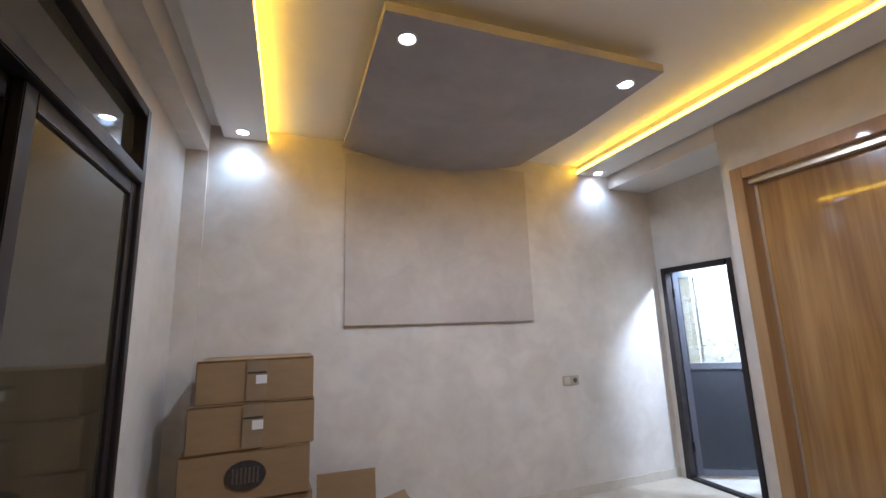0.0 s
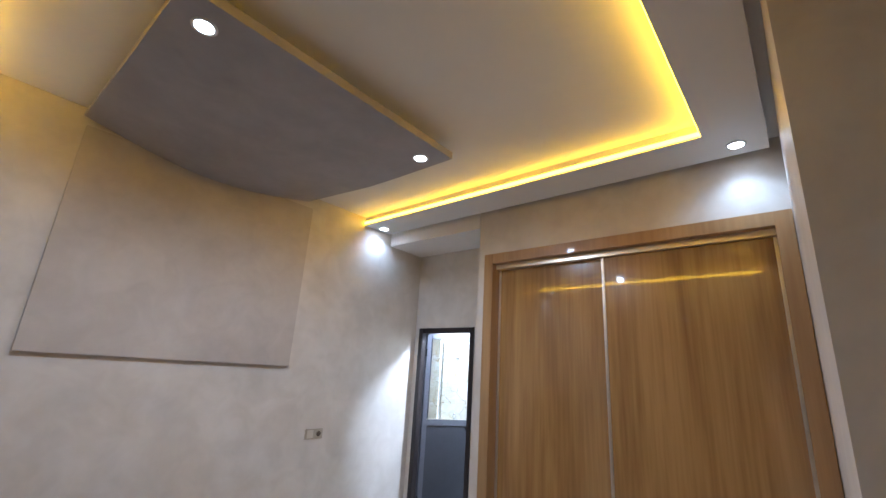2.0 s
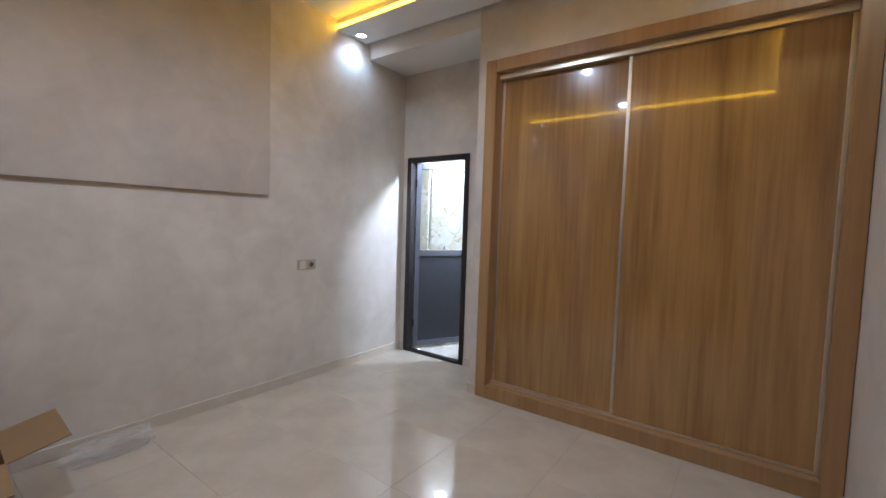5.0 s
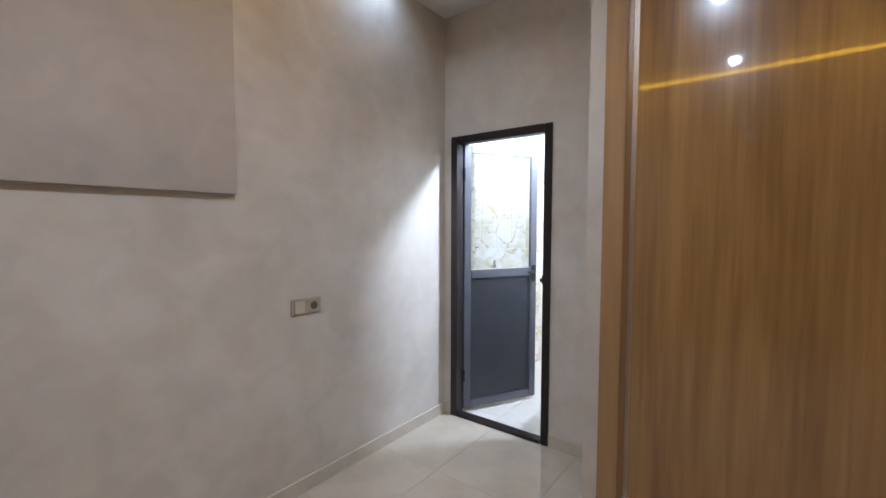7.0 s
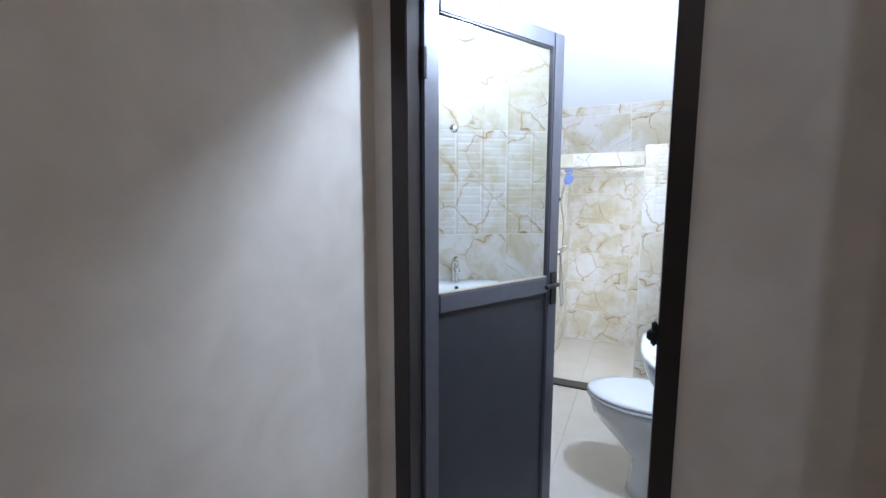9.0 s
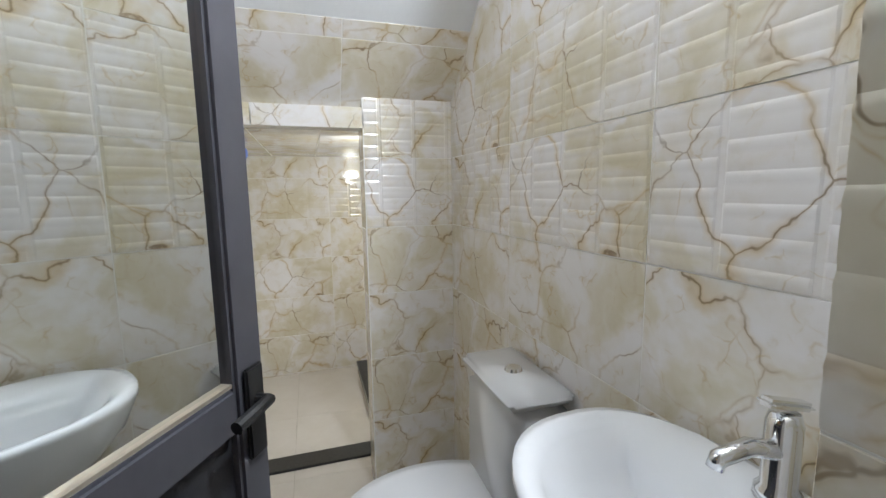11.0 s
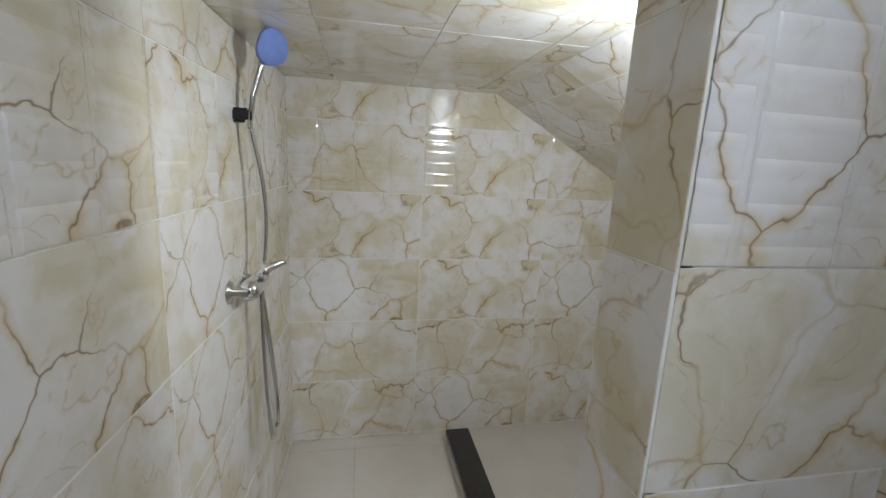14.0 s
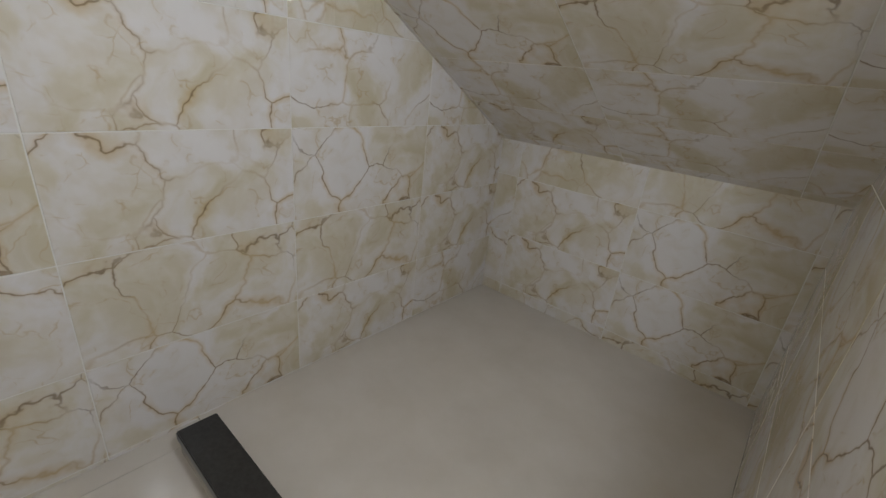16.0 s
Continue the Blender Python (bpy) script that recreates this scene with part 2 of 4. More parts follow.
RUBBER = mat("black plastic", (0.015, 0.015, 0.016), 0.4, var=0.2, scale=30)
CARD = mat("corrugated cardboard", (0.30, 0.185, 0.088), 0.85, var=0.12, scale=7, bump=0.08, bscale=90, stretch=(1, 1, 3))
TAPE = mat("brown packing tape", (0.28, 0.19, 0.11), 0.3, var=0.15, scale=12)
LABEL = mat("white paper label", (0.72, 0.70, 0.68), 0.7, var=0.05, scale=40)
PRINT = mat("dark printed ink", (0.045, 0.035, 0.03), 0.7, var=0.4, scale=40)
PRINTPALE = mat("worn printed ink", (0.14, 0.10, 0.07), 0.75, var=0.4, scale=60)
SOCKET = mat("champagne plastic", (0.44, 0.38, 0.30), 0.38, var=0.06, scale=15)
SOCKETLIGHT = mat("ivory plastic", (0.60, 0.54, 0.45), 0.38, var=0.05, scale=15)
BLUE = mat("blue translucent plastic", (0.22, 0.31, 0.72), 0.25, var=0.15, scale=40)
VIOLET = mat("violet sticker", (0.08, 0.06, 0.28), 0.4, var=0.1, scale=40)
FILMBAG = mat("crumpled clear film", (0.85, 0.82, 0.80), 0.22, var=0.1, scale=10)
_nt = FILMBAG.node_tree
_tr, _mx = _nt.nodes.new("ShaderNodeBsdfTransparent"), _nt.nodes.new("ShaderNodeMixShader")
_mx.inputs["Fac"].default_value = 0.84
_nt.links.new(_nt.nodes["Principled BSDF"].outputs[0], _mx.inputs[1])
_nt.links.new(_tr.outputs[0], _mx.inputs[2])
_nt.links.new(_mx.outputs[0], _nt.nodes["Material Output"].inputs["Surface"])
LED = glow("amber led strip", (1.0, 0.53, 0.018), 9.8)
LENS = glow("downlight lens", (0.95, 0.97, 1.0), 14.0)
BATHLENS = glow("bathroom lamp lens", (0.93, 0.97, 1.0), 16.0)
STAIRLENS = glow("globe lamp", (0.95, 0.98, 1.0), 11.0)


# ---- mesh helpers ----
def part(name, bm, material, parent=None, label="", smooth=False):
    me = bpy.data.meshes.new(name)
    bmesh.ops.recalc_face_normals(bm, faces=bm.faces)
    bm.to_mesh(me)
    bm.free()
    me.materials.append(material)
    if smooth:
        for p in me.polygons:
            p.use_smooth = True
    ob = new(name, me)
    if parent:
        ob.parent = parent
    if label:
        ob["label"] = label
    return ob


def box(bm, x0, x1, y0, y1, z0, z1, bevel=0.0, m=None):
    r = bmesh.ops.create_cube(bm, size=1)
    vs = r["verts"]
    for v in vs:
        v.co = Vector((x0 + (v.co.x + 0.5) * (x1 - x0), y0 + (v.co.y + 0.5) * (y1 - y0), z0 + (v.co.z + 0.5) * (z1 - z0)))
    if bevel:
        es = list({e for v in vs for e in v.link_edges})
        vs = list({v for f in bmesh.ops.bevel(bm, geom=es, offset=bevel, segments=2, affect="EDGES")["faces"] for v in f.verts} | {v for v in vs if v.is_valid})
    if m:
        bmesh.ops.transform(bm, matrix=m, verts=vs)
    return bm


def B(*a, bevel=0.0, m=None):
    return box(bmesh.new(), *a, bevel=bevel, m=m)


def prism(points, lo, hi, axis):
    """A closed prism over a polygon of (u, v); axis x: (y, z), y: (x, z), z: (x, y)."""
    bm = bmesh.new()

    def at(u, v, w):
        return (w, u, v) if axis == "x" else (u, w, v) if axis == "y" else (u, v, w)
    a = [bm.verts.new(at(u, v, lo)) for u, v in points]
    b = [bm.verts.new(at(u, v, hi)) for u, v in points]
    bm.faces.new(a)
    bm.faces.new(b[::-1])
    for i in range(len(a)):
        j = (i + 1) % len(a)
        bm.faces.new((a[i], b[i], b[j], a[j]))
    return bm


def tube(points, r, seg=10, bm=None):
    """A round bar along a line of points."""
    bm = bm or bmesh.new()
    pts = [Vector(p) for p in points]
    rings = []
    for i, p in enumerate(pts):
        d = (pts[min(i + 1, len(pts) - 1)] - pts[max(i - 1, 0)]).normalized()
        q = d.to_track_quat("Z", "Y")
        rr = r[i] if isinstance(r, (list, tuple)) else r
        rings.append([bm.verts.new(p + q @ Vector((math.cos(2 * math.pi * k / seg) * rr, math.sin(2 * math.pi * k / seg) * rr, 0))) for k in range(seg)])
    for a, b in zip(rings, rings[1:]):
        for k in range(seg):
            bm.faces.new((a[k], a[(k + 1) % seg], b[(k + 1) % seg], b[k]))
    bm.faces.new(rings[0][::-1])
    bm.faces.new(rings[-1])
    return bm


def loft(rings, cap=True):
    """A skin over rings of equal length."""
    bm = bmesh.new()
    vs = [[bm.verts.new(p) for p in r] for r in rings]
    n = len(vs[0])
    for a, b in zip(vs, vs[1:]):
        for k in range(n):
            bm.faces.new((a[k], a[(k + 1) % n], b[(k + 1) % n], b[k]))
    if cap:
        bm.faces.new(vs[0][::-1])
        bm.faces.new(vs[-1])
    return bm


def thing(name, label, category, group="", loc=(0, 0, 0), rz=0.0):
    e = new(name)
    e.matrix_world = pose(*loc, 0, 0, rz)
    return tagged(e, label, category, group)


def struct(name, bm, material, label, category):
    return tagged(part(name, bm, material), label, category, kind="structure")


# ---- structure of the bedroom ----
T = 0.15
north = bmesh.new()
box(north, WEST - T, DOORX, NORTH, NORTH + T, FLOOR - 0.1, CEIL + 0.1)
struct("wall_north", north, PLASTER, "cream trowelled plaster wall of the bedroom", "wall")
WIN_Y0, WIN_Y1, WIN_TOP = 0.55, 2.68, 2.79
west = bmesh.new()
box(west, WEST - T, WEST, WIN_Y1, NORTH, FLOOR - 0.1, CEIL + 0.1)
box(west, WEST - T, WEST, -1.6, WIN_Y0, FLOOR - 0.1, CEIL + 0.1)
box(west, WEST - T, WEST, WIN_Y0, WIN_Y1, WIN_TOP, CEIL + 0.1)
struct("wall_west", west, PLASTER, "cream plaster wall around a dark glazed door", "wall")
JAMB = 1.62
south = bmesh.new()
box(south, JAMB, WARD + 0.75, SOUTH - 0.25, SOUTH, FLOOR - 0.1, CEIL + 0.1)
struct("wall_south", south, PLASTER, "cream plaster wall ending at a wide opening", "wall")
back = bmesh.new()
box(back, WEST - T, JAMB + 0.6, -1.75, -1.6, FLOOR - 0.1, CEIL + 0.1)
box(back, JAMB + 0.45, JAMB + 0.6, -1.6, -0.25, FLOOR - 0.1, CEIL + 0.1)
struct("wall_behind", back, PLASTER, "cream plaster wall of the hallway", "wall")
WY0, WY1, WTOP = 0.027, 2.26, 2.675
ward_wall = bmesh.new()
box(ward_wall, WARD, WARD + 0.12, WY1 - 0.03, NIB, FLOOR - 0.1, CEIL + 0.1)
box(ward_wall, WARD, WARD + 0.12, 0.0, WY1 - 0.03, WTOP - 0.03, CEIL + 0.1)
box(ward_wall, WARD + 0.12, WARD + 0.75, NIB - 0.1, NIB, FLOOR - 0.1, CEIL + 0.1)
box(ward_wall, WARD + 0.63, WARD + 0.75, 0.0, NIB - 0.1, FLOOR - 0.1, CEIL + 0.1)
struct("wall_wardrobe", ward_wall, PLASTER, "cream plaster wall framing the fitted wardrobe", "wall")
DY0, DY1, DTOP = 2.742, 3.527, 2.08
INNER = 4.17
east = bmesh.new()
box(east, DOORX, INNER - 0.012, DY1, NORTH + T, FLOOR - 0.1, CEIL + 0.1)
box(east, DOORX, INNER - 0.012, NIB, DY0, FLOOR - 0.1, CEIL + 0.1)
box(east, DOORX, INNER - 0.012, DY0, DY1, DTOP, CEIL + 0.1)
struct("wall_east", east, PLASTER, "cream plaster wall with the bathroom doorway", "wall")

roof = bmesh.new()
box(roof, WEST - T, WARD + 0.8, -1.75, NORTH + T, CEIL, CEIL + 0.12)
struct("ceiling", roof, PAINT, "white painted bedroom ceiling", "ceiling")
alcove = bmesh.new()
box(alcove, WARD - 0.01, DOORX, NIB, NORTH, 2.958, CEIL)
struct("ceiling_alcove", alcove, PAINT, "lowered white ceiling before the bathroom door", "ceiling")
beam = bmesh.new()
box(beam, WEST, -0.39, -1.6, NORTH, 2.95, CEIL)
struct("beam_west", beam, PLASTER, "plastered beam along the window wall", "beam")
pil = bmesh.new()
box(pil, WEST, -0.39, NORTH - 0.03, NORTH, FLOOR, 2.95)
struct("pilaster", pil, PLASTER, "shallow plaster pilaster under the beam", "pilaster")
CX0, CX1, CY0 = 0.037, 3.085, 0.395
band = bmesh.new()
BT = 3.14
box(band, -0.292, CX0, 0.08, NORTH, 3.09, BT)
box(band, CX1, 3.44, 0.08, NORTH, 3.09, BT)
box(band, CX0, CX1, 0.08, CY0, 3.09, BT)
box(band, -0.25, CX0 - 0.002, 0.12, NORTH, BT, CEIL)
box(band, CX1 + 0.002, 3.40, 0.12, NORTH, BT, CEIL)
box(band, CX0 - 0.002, CX1 + 0.002, 0.12, CY0 - 0.002, BT, CEIL)
struct("ceiling_border", band, PAINT, "dropped white plasterboard border around a light cove", "ceiling")

led = thing("led_strip", "glowing amber LED strip in the ceiling cove", "LED strip")
part("strip_west", B(CX0 - 0.008, CX0 + 0.006, CY0 - 0.008, NORTH - 0.004, 3.100, 3.128), LED, led)
part("strip_east", B(CX1 - 0.006, CX1 + 0.008, CY0 - 0.008, NORTH - 0.004, 3.100, 3.128), LED, led)
part("strip_south", B(CX0 + 0.008, CX1 - 0.008, CY0 - 0.008, CY0 + 0.006, 3.100, 3.128), LED, led)

# hanging slab: flat towards the room, its wall edge sagging in an arc
SX0, SX1, SY0, SY1 = 0.632, 2.362, 1.787, 3.564
N = 24
verts, faces = [], []
slab = bmesh.new()
rows = []
for j in range(7):
    fy = j / 6
    row = []
    for i in range(N + 1):
        fx = i / N
        y = SY0 + (SY1 - SY0) * fy
        arc = 0.075 - 0.125 * math.sin(math.pi * fx)
        row.append(slab.verts.new((SX0 + (SX1 - SX0) * fx, y, 3.03 + arc * max(0.0, fy - 0.45) / 0.55)))
    rows.append(row)
for a, b in zip(rows, rows[1:]):
    for i in range(N):
        slab.faces.new((a[i], a[i + 1], b[i + 1], b[i]))
ext = bmesh.ops.extrude_face_region(slab, geom=list(slab.faces))
for v in ext["geom"]:
    if isinstance(v, bmesh.types.BMVert):
        v.co.z = max(3.082, v.co.z + 0.02)
hung = thing("ceiling_panel", "trowelled plaster slab hung below the ceiling, coloured dark for its shade", "ceiling panel")
part("slab", slab, SLAB, hung)
part("core", B(SX0 + 0.15, SX1 - 0.15, SY0 + 0.15, SY1, 3.10, CEIL), PAINT, hung)
wp = thing("wall_panel", "raised greyish plaster panel on the bedroom wall", "wall panel")
part("panel", B(SX0 + 0.03, SX1 + 0.06, SY1, NORTH, 1.570, 3.05, bevel=0.004), PANEL, wp)


def downlight(x, y, z, label, lens=LENS, r=0.045):
    t = thing("downlight", label, "downlight", "recessed ceiling downlights", (x, y, z))
    ring = [(r + 0.012, 0.0), (r + 0.012, -0.004), (r, -0.008), (r - 0.004, -0.002)]
    seg = 24
    part("trim_ring", loft([[(math.cos(2 * math.pi * k / seg) * q, math.sin(2 * math.pi * k / seg) * q, h) for k in range(seg)] for q, h in ring], cap=False), PAINT, t, smooth=True)
    bm = bmesh.new()
    bmesh.ops.create_cone(bm, cap_ends=True, segments=24, radius1=r - 0.004, radius2=r - 0.004, depth=0.003, matrix=Matrix.Translation((0, 0, -0.0035)))
    part("lens", bm, lens, t)


for p in BAND_LAMPS:
    downlight(*p, "small round white downlight in the ceiling border")
for p in SLAB_LAMPS:
    downlight(*p, "round white downlight in the hung slab")

# skirting
sk = bmesh.new()
box(sk, WEST, DOORX, NORTH - 0.012, NORTH, FLOOR, FLOOR + 0.078)
box(sk, DOORX - 0.012, DOORX, NIB, DY0 - 0.004, FLOOR, FLOOR + 0.078)
box(sk, DOORX - 0.012, DOORX, DY1 + 0.004, NORTH - 0.012, FLOOR, FLOOR + 0.078)
box(sk, WARD - 0.012, WARD + 0.5, NIB, NIB + 0.012, FLOOR, FLOOR + 0.078)
box(sk, WARD - 0.012, WARD, WY1 + 0.003, NIB, FLOOR, FLOOR + 0.078)
box(sk, WEST, WEST + 0.012, WIN_Y1 + 0.004, NORTH - 0.012, FLOOR, FLOOR + 0.078)
box(sk, JAMB, WARD - 0.05, SOUTH, SOUTH + 0.012, FLOOR, FLOOR + 0.078)
struct("baseboard", sk, SKIRT, "cream tile skirting along the walls", "baseboard")

base = bmesh.new()
box(base, WEST - T, INNER, -1.75, NORTH + T, FLOOR - 0.14, FLOOR - 0.004)
floor_ob = struct("floor", base, GROUT, "polished cream porcelain tile floor", "floor")

# ---- fitted wardrobe ----
ward = thing("wardrobe", "fitted wardrobe with two glossy oak sliding doors", "wardrobe", loc=(WARD, WY0, FLOOR))
wl = WY1 - WY0
wh = WTOP - FLOOR
FW = 0.092
part("side_frame", B(-0.03, 0.12, 0.0, FW, 0, wh, bevel=0.003), OAKTRIM, ward)
part("side_frame", B(-0.03, 0.12, wl - FW, wl, 0, wh, bevel=0.003), OAKTRIM, ward)
part("top_frame", B(-0.03, 0.12, FW, wl - FW, wh - FW, wh, bevel=0.003), OAKTRIM, ward)
part("plinth", B(-0.03, 0.12, FW, wl - FW, 0, 0.105, bevel=0.003), OAKTRIM, ward)
part("top_rail", B(0.03, 0.115, FW, wl - FW, wh - FW - 0.045, wh - FW, bevel=0.002), ALU, ward)
part("bottom_rail", B(0.035, 0.115, FW, wl - FW, 0.106, 0.118, bevel=0.002), ALU, ward)
MID = 1.195 - WY0
for y0, y1, x in ((FW, MID + 0.02, 0.062), (MID - 0.02, wl - FW, 0.092)):
    d = part("sliding_door", B(x, x + 0.018, y0 + 0.012, y1 - 0.012, 0.118, wh - FW - 0.045), OAK, ward)
    for s in (y0, y1 - 0.021):
        part("stile", B(x - 0.008, x + 0.02, s, s + 0.021, 0.118, wh - FW - 0.045, bevel=0.004), ALU, d, "satin aluminium edge profile")
part("carcass", B(0.13, 0.60, 0.005, wl - 0.005, 0.0, wh), OAKTRIM, ward)

# ---- glazed door of the west wall ----
gd = tagged(thing("window_1", "dark bronze aluminium sliding window, panes coloured for the dark outside", "window", loc=(WEST, WIN_Y0, FLOOR)), kind="structure")
gw, gh = WIN_Y1 - WIN_Y0, WIN_TOP - FLOOR
tr = 2.34 - FLOOR
part("window_frame", B(-0.09, 0.02, 0, 0.06, 0, gh, bevel=0.004), BRONZE, gd)
part("window_frame", B(-0.09, 0.02, gw - 0.06, gw, 0, gh, bevel=0.004), BRONZE, gd)
part("window_head", B(-0.09, 0.02, 0.06, gw - 0.06, gh - 0.06, gh, bevel=0.004), BRONZE, gd)
part("transom", B(-0.09, 0.03, 0.06, gw - 0.06, tr, tr + 0.075, bevel=0.005), BRONZE, gd)
part("sill_rail", B(-0.09, 0.03, 0.06, gw - 0.06, 0, 0.05, bevel=0.004), BRONZE, gd)
part("pane", B(-0.045, -0.037, 0.06, gw - 0.06, tr + 0.075, gh - 0.06), DARKGLASS, gd)
for a, b, x in ((0.06, gw / 2 + 0.05, -0.075), (gw / 2 - 0.02, gw - 0.06, -0.035)):
    lf = part("sash", B(x, x + 0.035, a, a + 0.075, 0.05, tr, bevel=0.004), BRONZE, gd)
    part("sash_stile", B(x, x + 0.035, b - 0.075, b, 0.05, tr, bevel=0.004), BRONZE, lf)
    part("sash_rail", B(x, x + 0.035, a + 0.075, b - 0.075, tr - 0.075, tr, bevel=0.004), BRONZE, lf)
    part("sash_rail", B(x, x + 0.035, a + 0.075, b - 0.075, 0.05, 0.13, bevel=0.004), BRONZE, lf)
    part("pane", B(x + 0.012, x + 0.020, a + 0.075, b - 0.075, 0.13, tr - 0.075), DARKGLASS, lf)
# added dark sheet in place of the unlit space beyond the panes
struct("backdrop", B(WEST - T - 0.62, WEST - T - 0.6, -0.2, 3.4, FLOOR - 0.1, CEIL), DARKPANEL, "added dark sheet standing for the unlit space behind the window", "backdrop")

# ---- bathroom door: frame and half-open leaf ----
fr = tagged(thing("door_frame", "dark bronze aluminium door frame with threshold", "door frame", loc=(DOORX, DY0, FLOOR)), kind="structure")
dw, dh = DY1 - DY0, DTOP - FLOOR
part("jamb", B(-0.014, 0.030, 0, 0.050, 0, dh, bevel=0.003), BRONZE, fr)
part("jamb", B(-0.018, 0.055, dw - 0.055, dw, 0, dh, bevel=0.003), BRONZE, fr)
part("head", B(-0.018, 0.055, 0.058, dw - 0.058, dh - 0.055, dh, bevel=0.003), BRONZE, fr)
part("threshold", B(-0.018, 0.055, 0.058, dw - 0.058, 0, 0.022, bevel=0.003), BRONZE, fr)
part("stop", B(0.030, 0.038, 0.030, 0.046, 0, dh, bevel=0.002), GREYALU, fr)
part("stop", B(0.055, 0.072, dw - 0.052, dw - 0.030, 0, dh, bevel=0.002), GREYALU, fr)
lk = part("strike_latch", B(0.004, 0.028, 0.050, 0.064, 1.06, 1.12, bevel=0.004), RUBBER, fr, "black plastic latch keeper")
part("knob", B(-0.004, 0.018, 0.056, 0.074, 1.075, 1.10, bevel=0.004), RUBBER, lk)
for hz in (0.25, 1.78):
    part("hinge", tube([(0.066, dw - 0.066, hz), (0.066, dw - 0.066, hz + 0.09)], 0.010), RUBBER, fr)

HX, HY = DOORX + 0.062, DY1 - 0.066
OPEN = 61.5
leaf = tagged(thing("door_1", "half-open aluminium door, mirrored glass above charcoal panel", "door", loc=(HX, HY, FLOOR + 0.03), rz=OPEN), kind="structure")
lw, lh, lt = 0.667, dh - 0.074, 0.038
LM = 1.072   # middle rail


def L(*a, bevel=0.0):
    """A box of the leaf: along it, from its mirror side back, up."""
    u0, u1, v0, v1, z0, z1 = a
    return B(v0, v1, -u1, -u0, z0, z1, bevel=bevel)


part("hinge_stile", L(0, 0.062, 0, lt, 0, lh, bevel=0.005), GREYALU, leaf)
part("lock_stile", L(lw - 0.062, lw, 0, lt, 0, lh, bevel=0.005), GREYALU, leaf)
part("top_rail", L(0.062, lw - 0.062, 0, lt, lh - 0.062, lh, bevel=0.005), GREYALU, leaf)
part("bottom_rail", L(0.062, lw - 0.062, 0, lt, 0, 0.062, bevel=0.005), GREYALU, leaf)
part("middle_rail", L(0.062, lw - 0.062, 0, lt, LM - 0.065, LM, bevel=0.005), GREYALU, leaf)
part("lower_panel", L(0.062, lw - 0.062, 0.014, 0.026, 0.062, LM - 0.065), DARKPANEL, leaf)
part("pane", L(0.062, lw - 0.062, 0.014, 0.020, LM, lh - 0.062), MIRROR, leaf, "mirrored glass pane")
part("glazing_bead", L(0.062, lw - 0.062, 0.006, 0.014, LM, LM + 0.005), ALU, leaf)
hd = part("door_handle", L(lw - 0.050, lw - 0.012, -0.008, 0.0, LM - 0.115, LM + 0.02, bevel=0.003), RUBBER, leaf, "black lever handle")
part("lever", tube([(-0.004, -(lw - 0.03), LM - 0.03), (-0.026, -(lw - 0.03), LM - 0.03), (-0.028, -(lw - 0.06), LM - 0.03), (-0.026, -(lw - 0.10), LM - 0.034)], 0.009), RUBBER, hd)
part("lever", tube([(0.038, -(lw - 0.03), LM - 0.015), (0.075, -(lw - 0.03), LM - 0.015), (0.078, -(lw - 0.06), LM - 0.015), (0.076, -(lw - 0.14), LM - 0.02)], 0.009), RUBBER, hd)

# ---- socket ----
so = thing("wall_socket", "champagne double plate with switch and socket", "socket", loc=(2.79, NORTH, 1.0))
part("plate", B(-0.092, 0.092, -0.010, 0, -0.044, 0.044, bevel=0.004), SOCKET, so)
part("rocker", B(-0.075, -0.012, -0.014, -0.010, -0.034, 0.034, bevel=0.002), SOCKETLIGHT, so)
part("socket_frame", B(0.012, 0.075, -0.013, -0.010, -0.034, 0.034, bevel=0.002), SOCKET, so)
bm = bmesh.new()
bmesh.ops.create_cone(bm, cap_ends=True, segments=20, radius1=0.022, radius2=0.022, depth=0.003, matrix=Matrix.Translation((0.0435, -0.0145, 0)) @ pose(0, 0, 0, 90))
part("socket_well", bm, PRINTPALE, so)


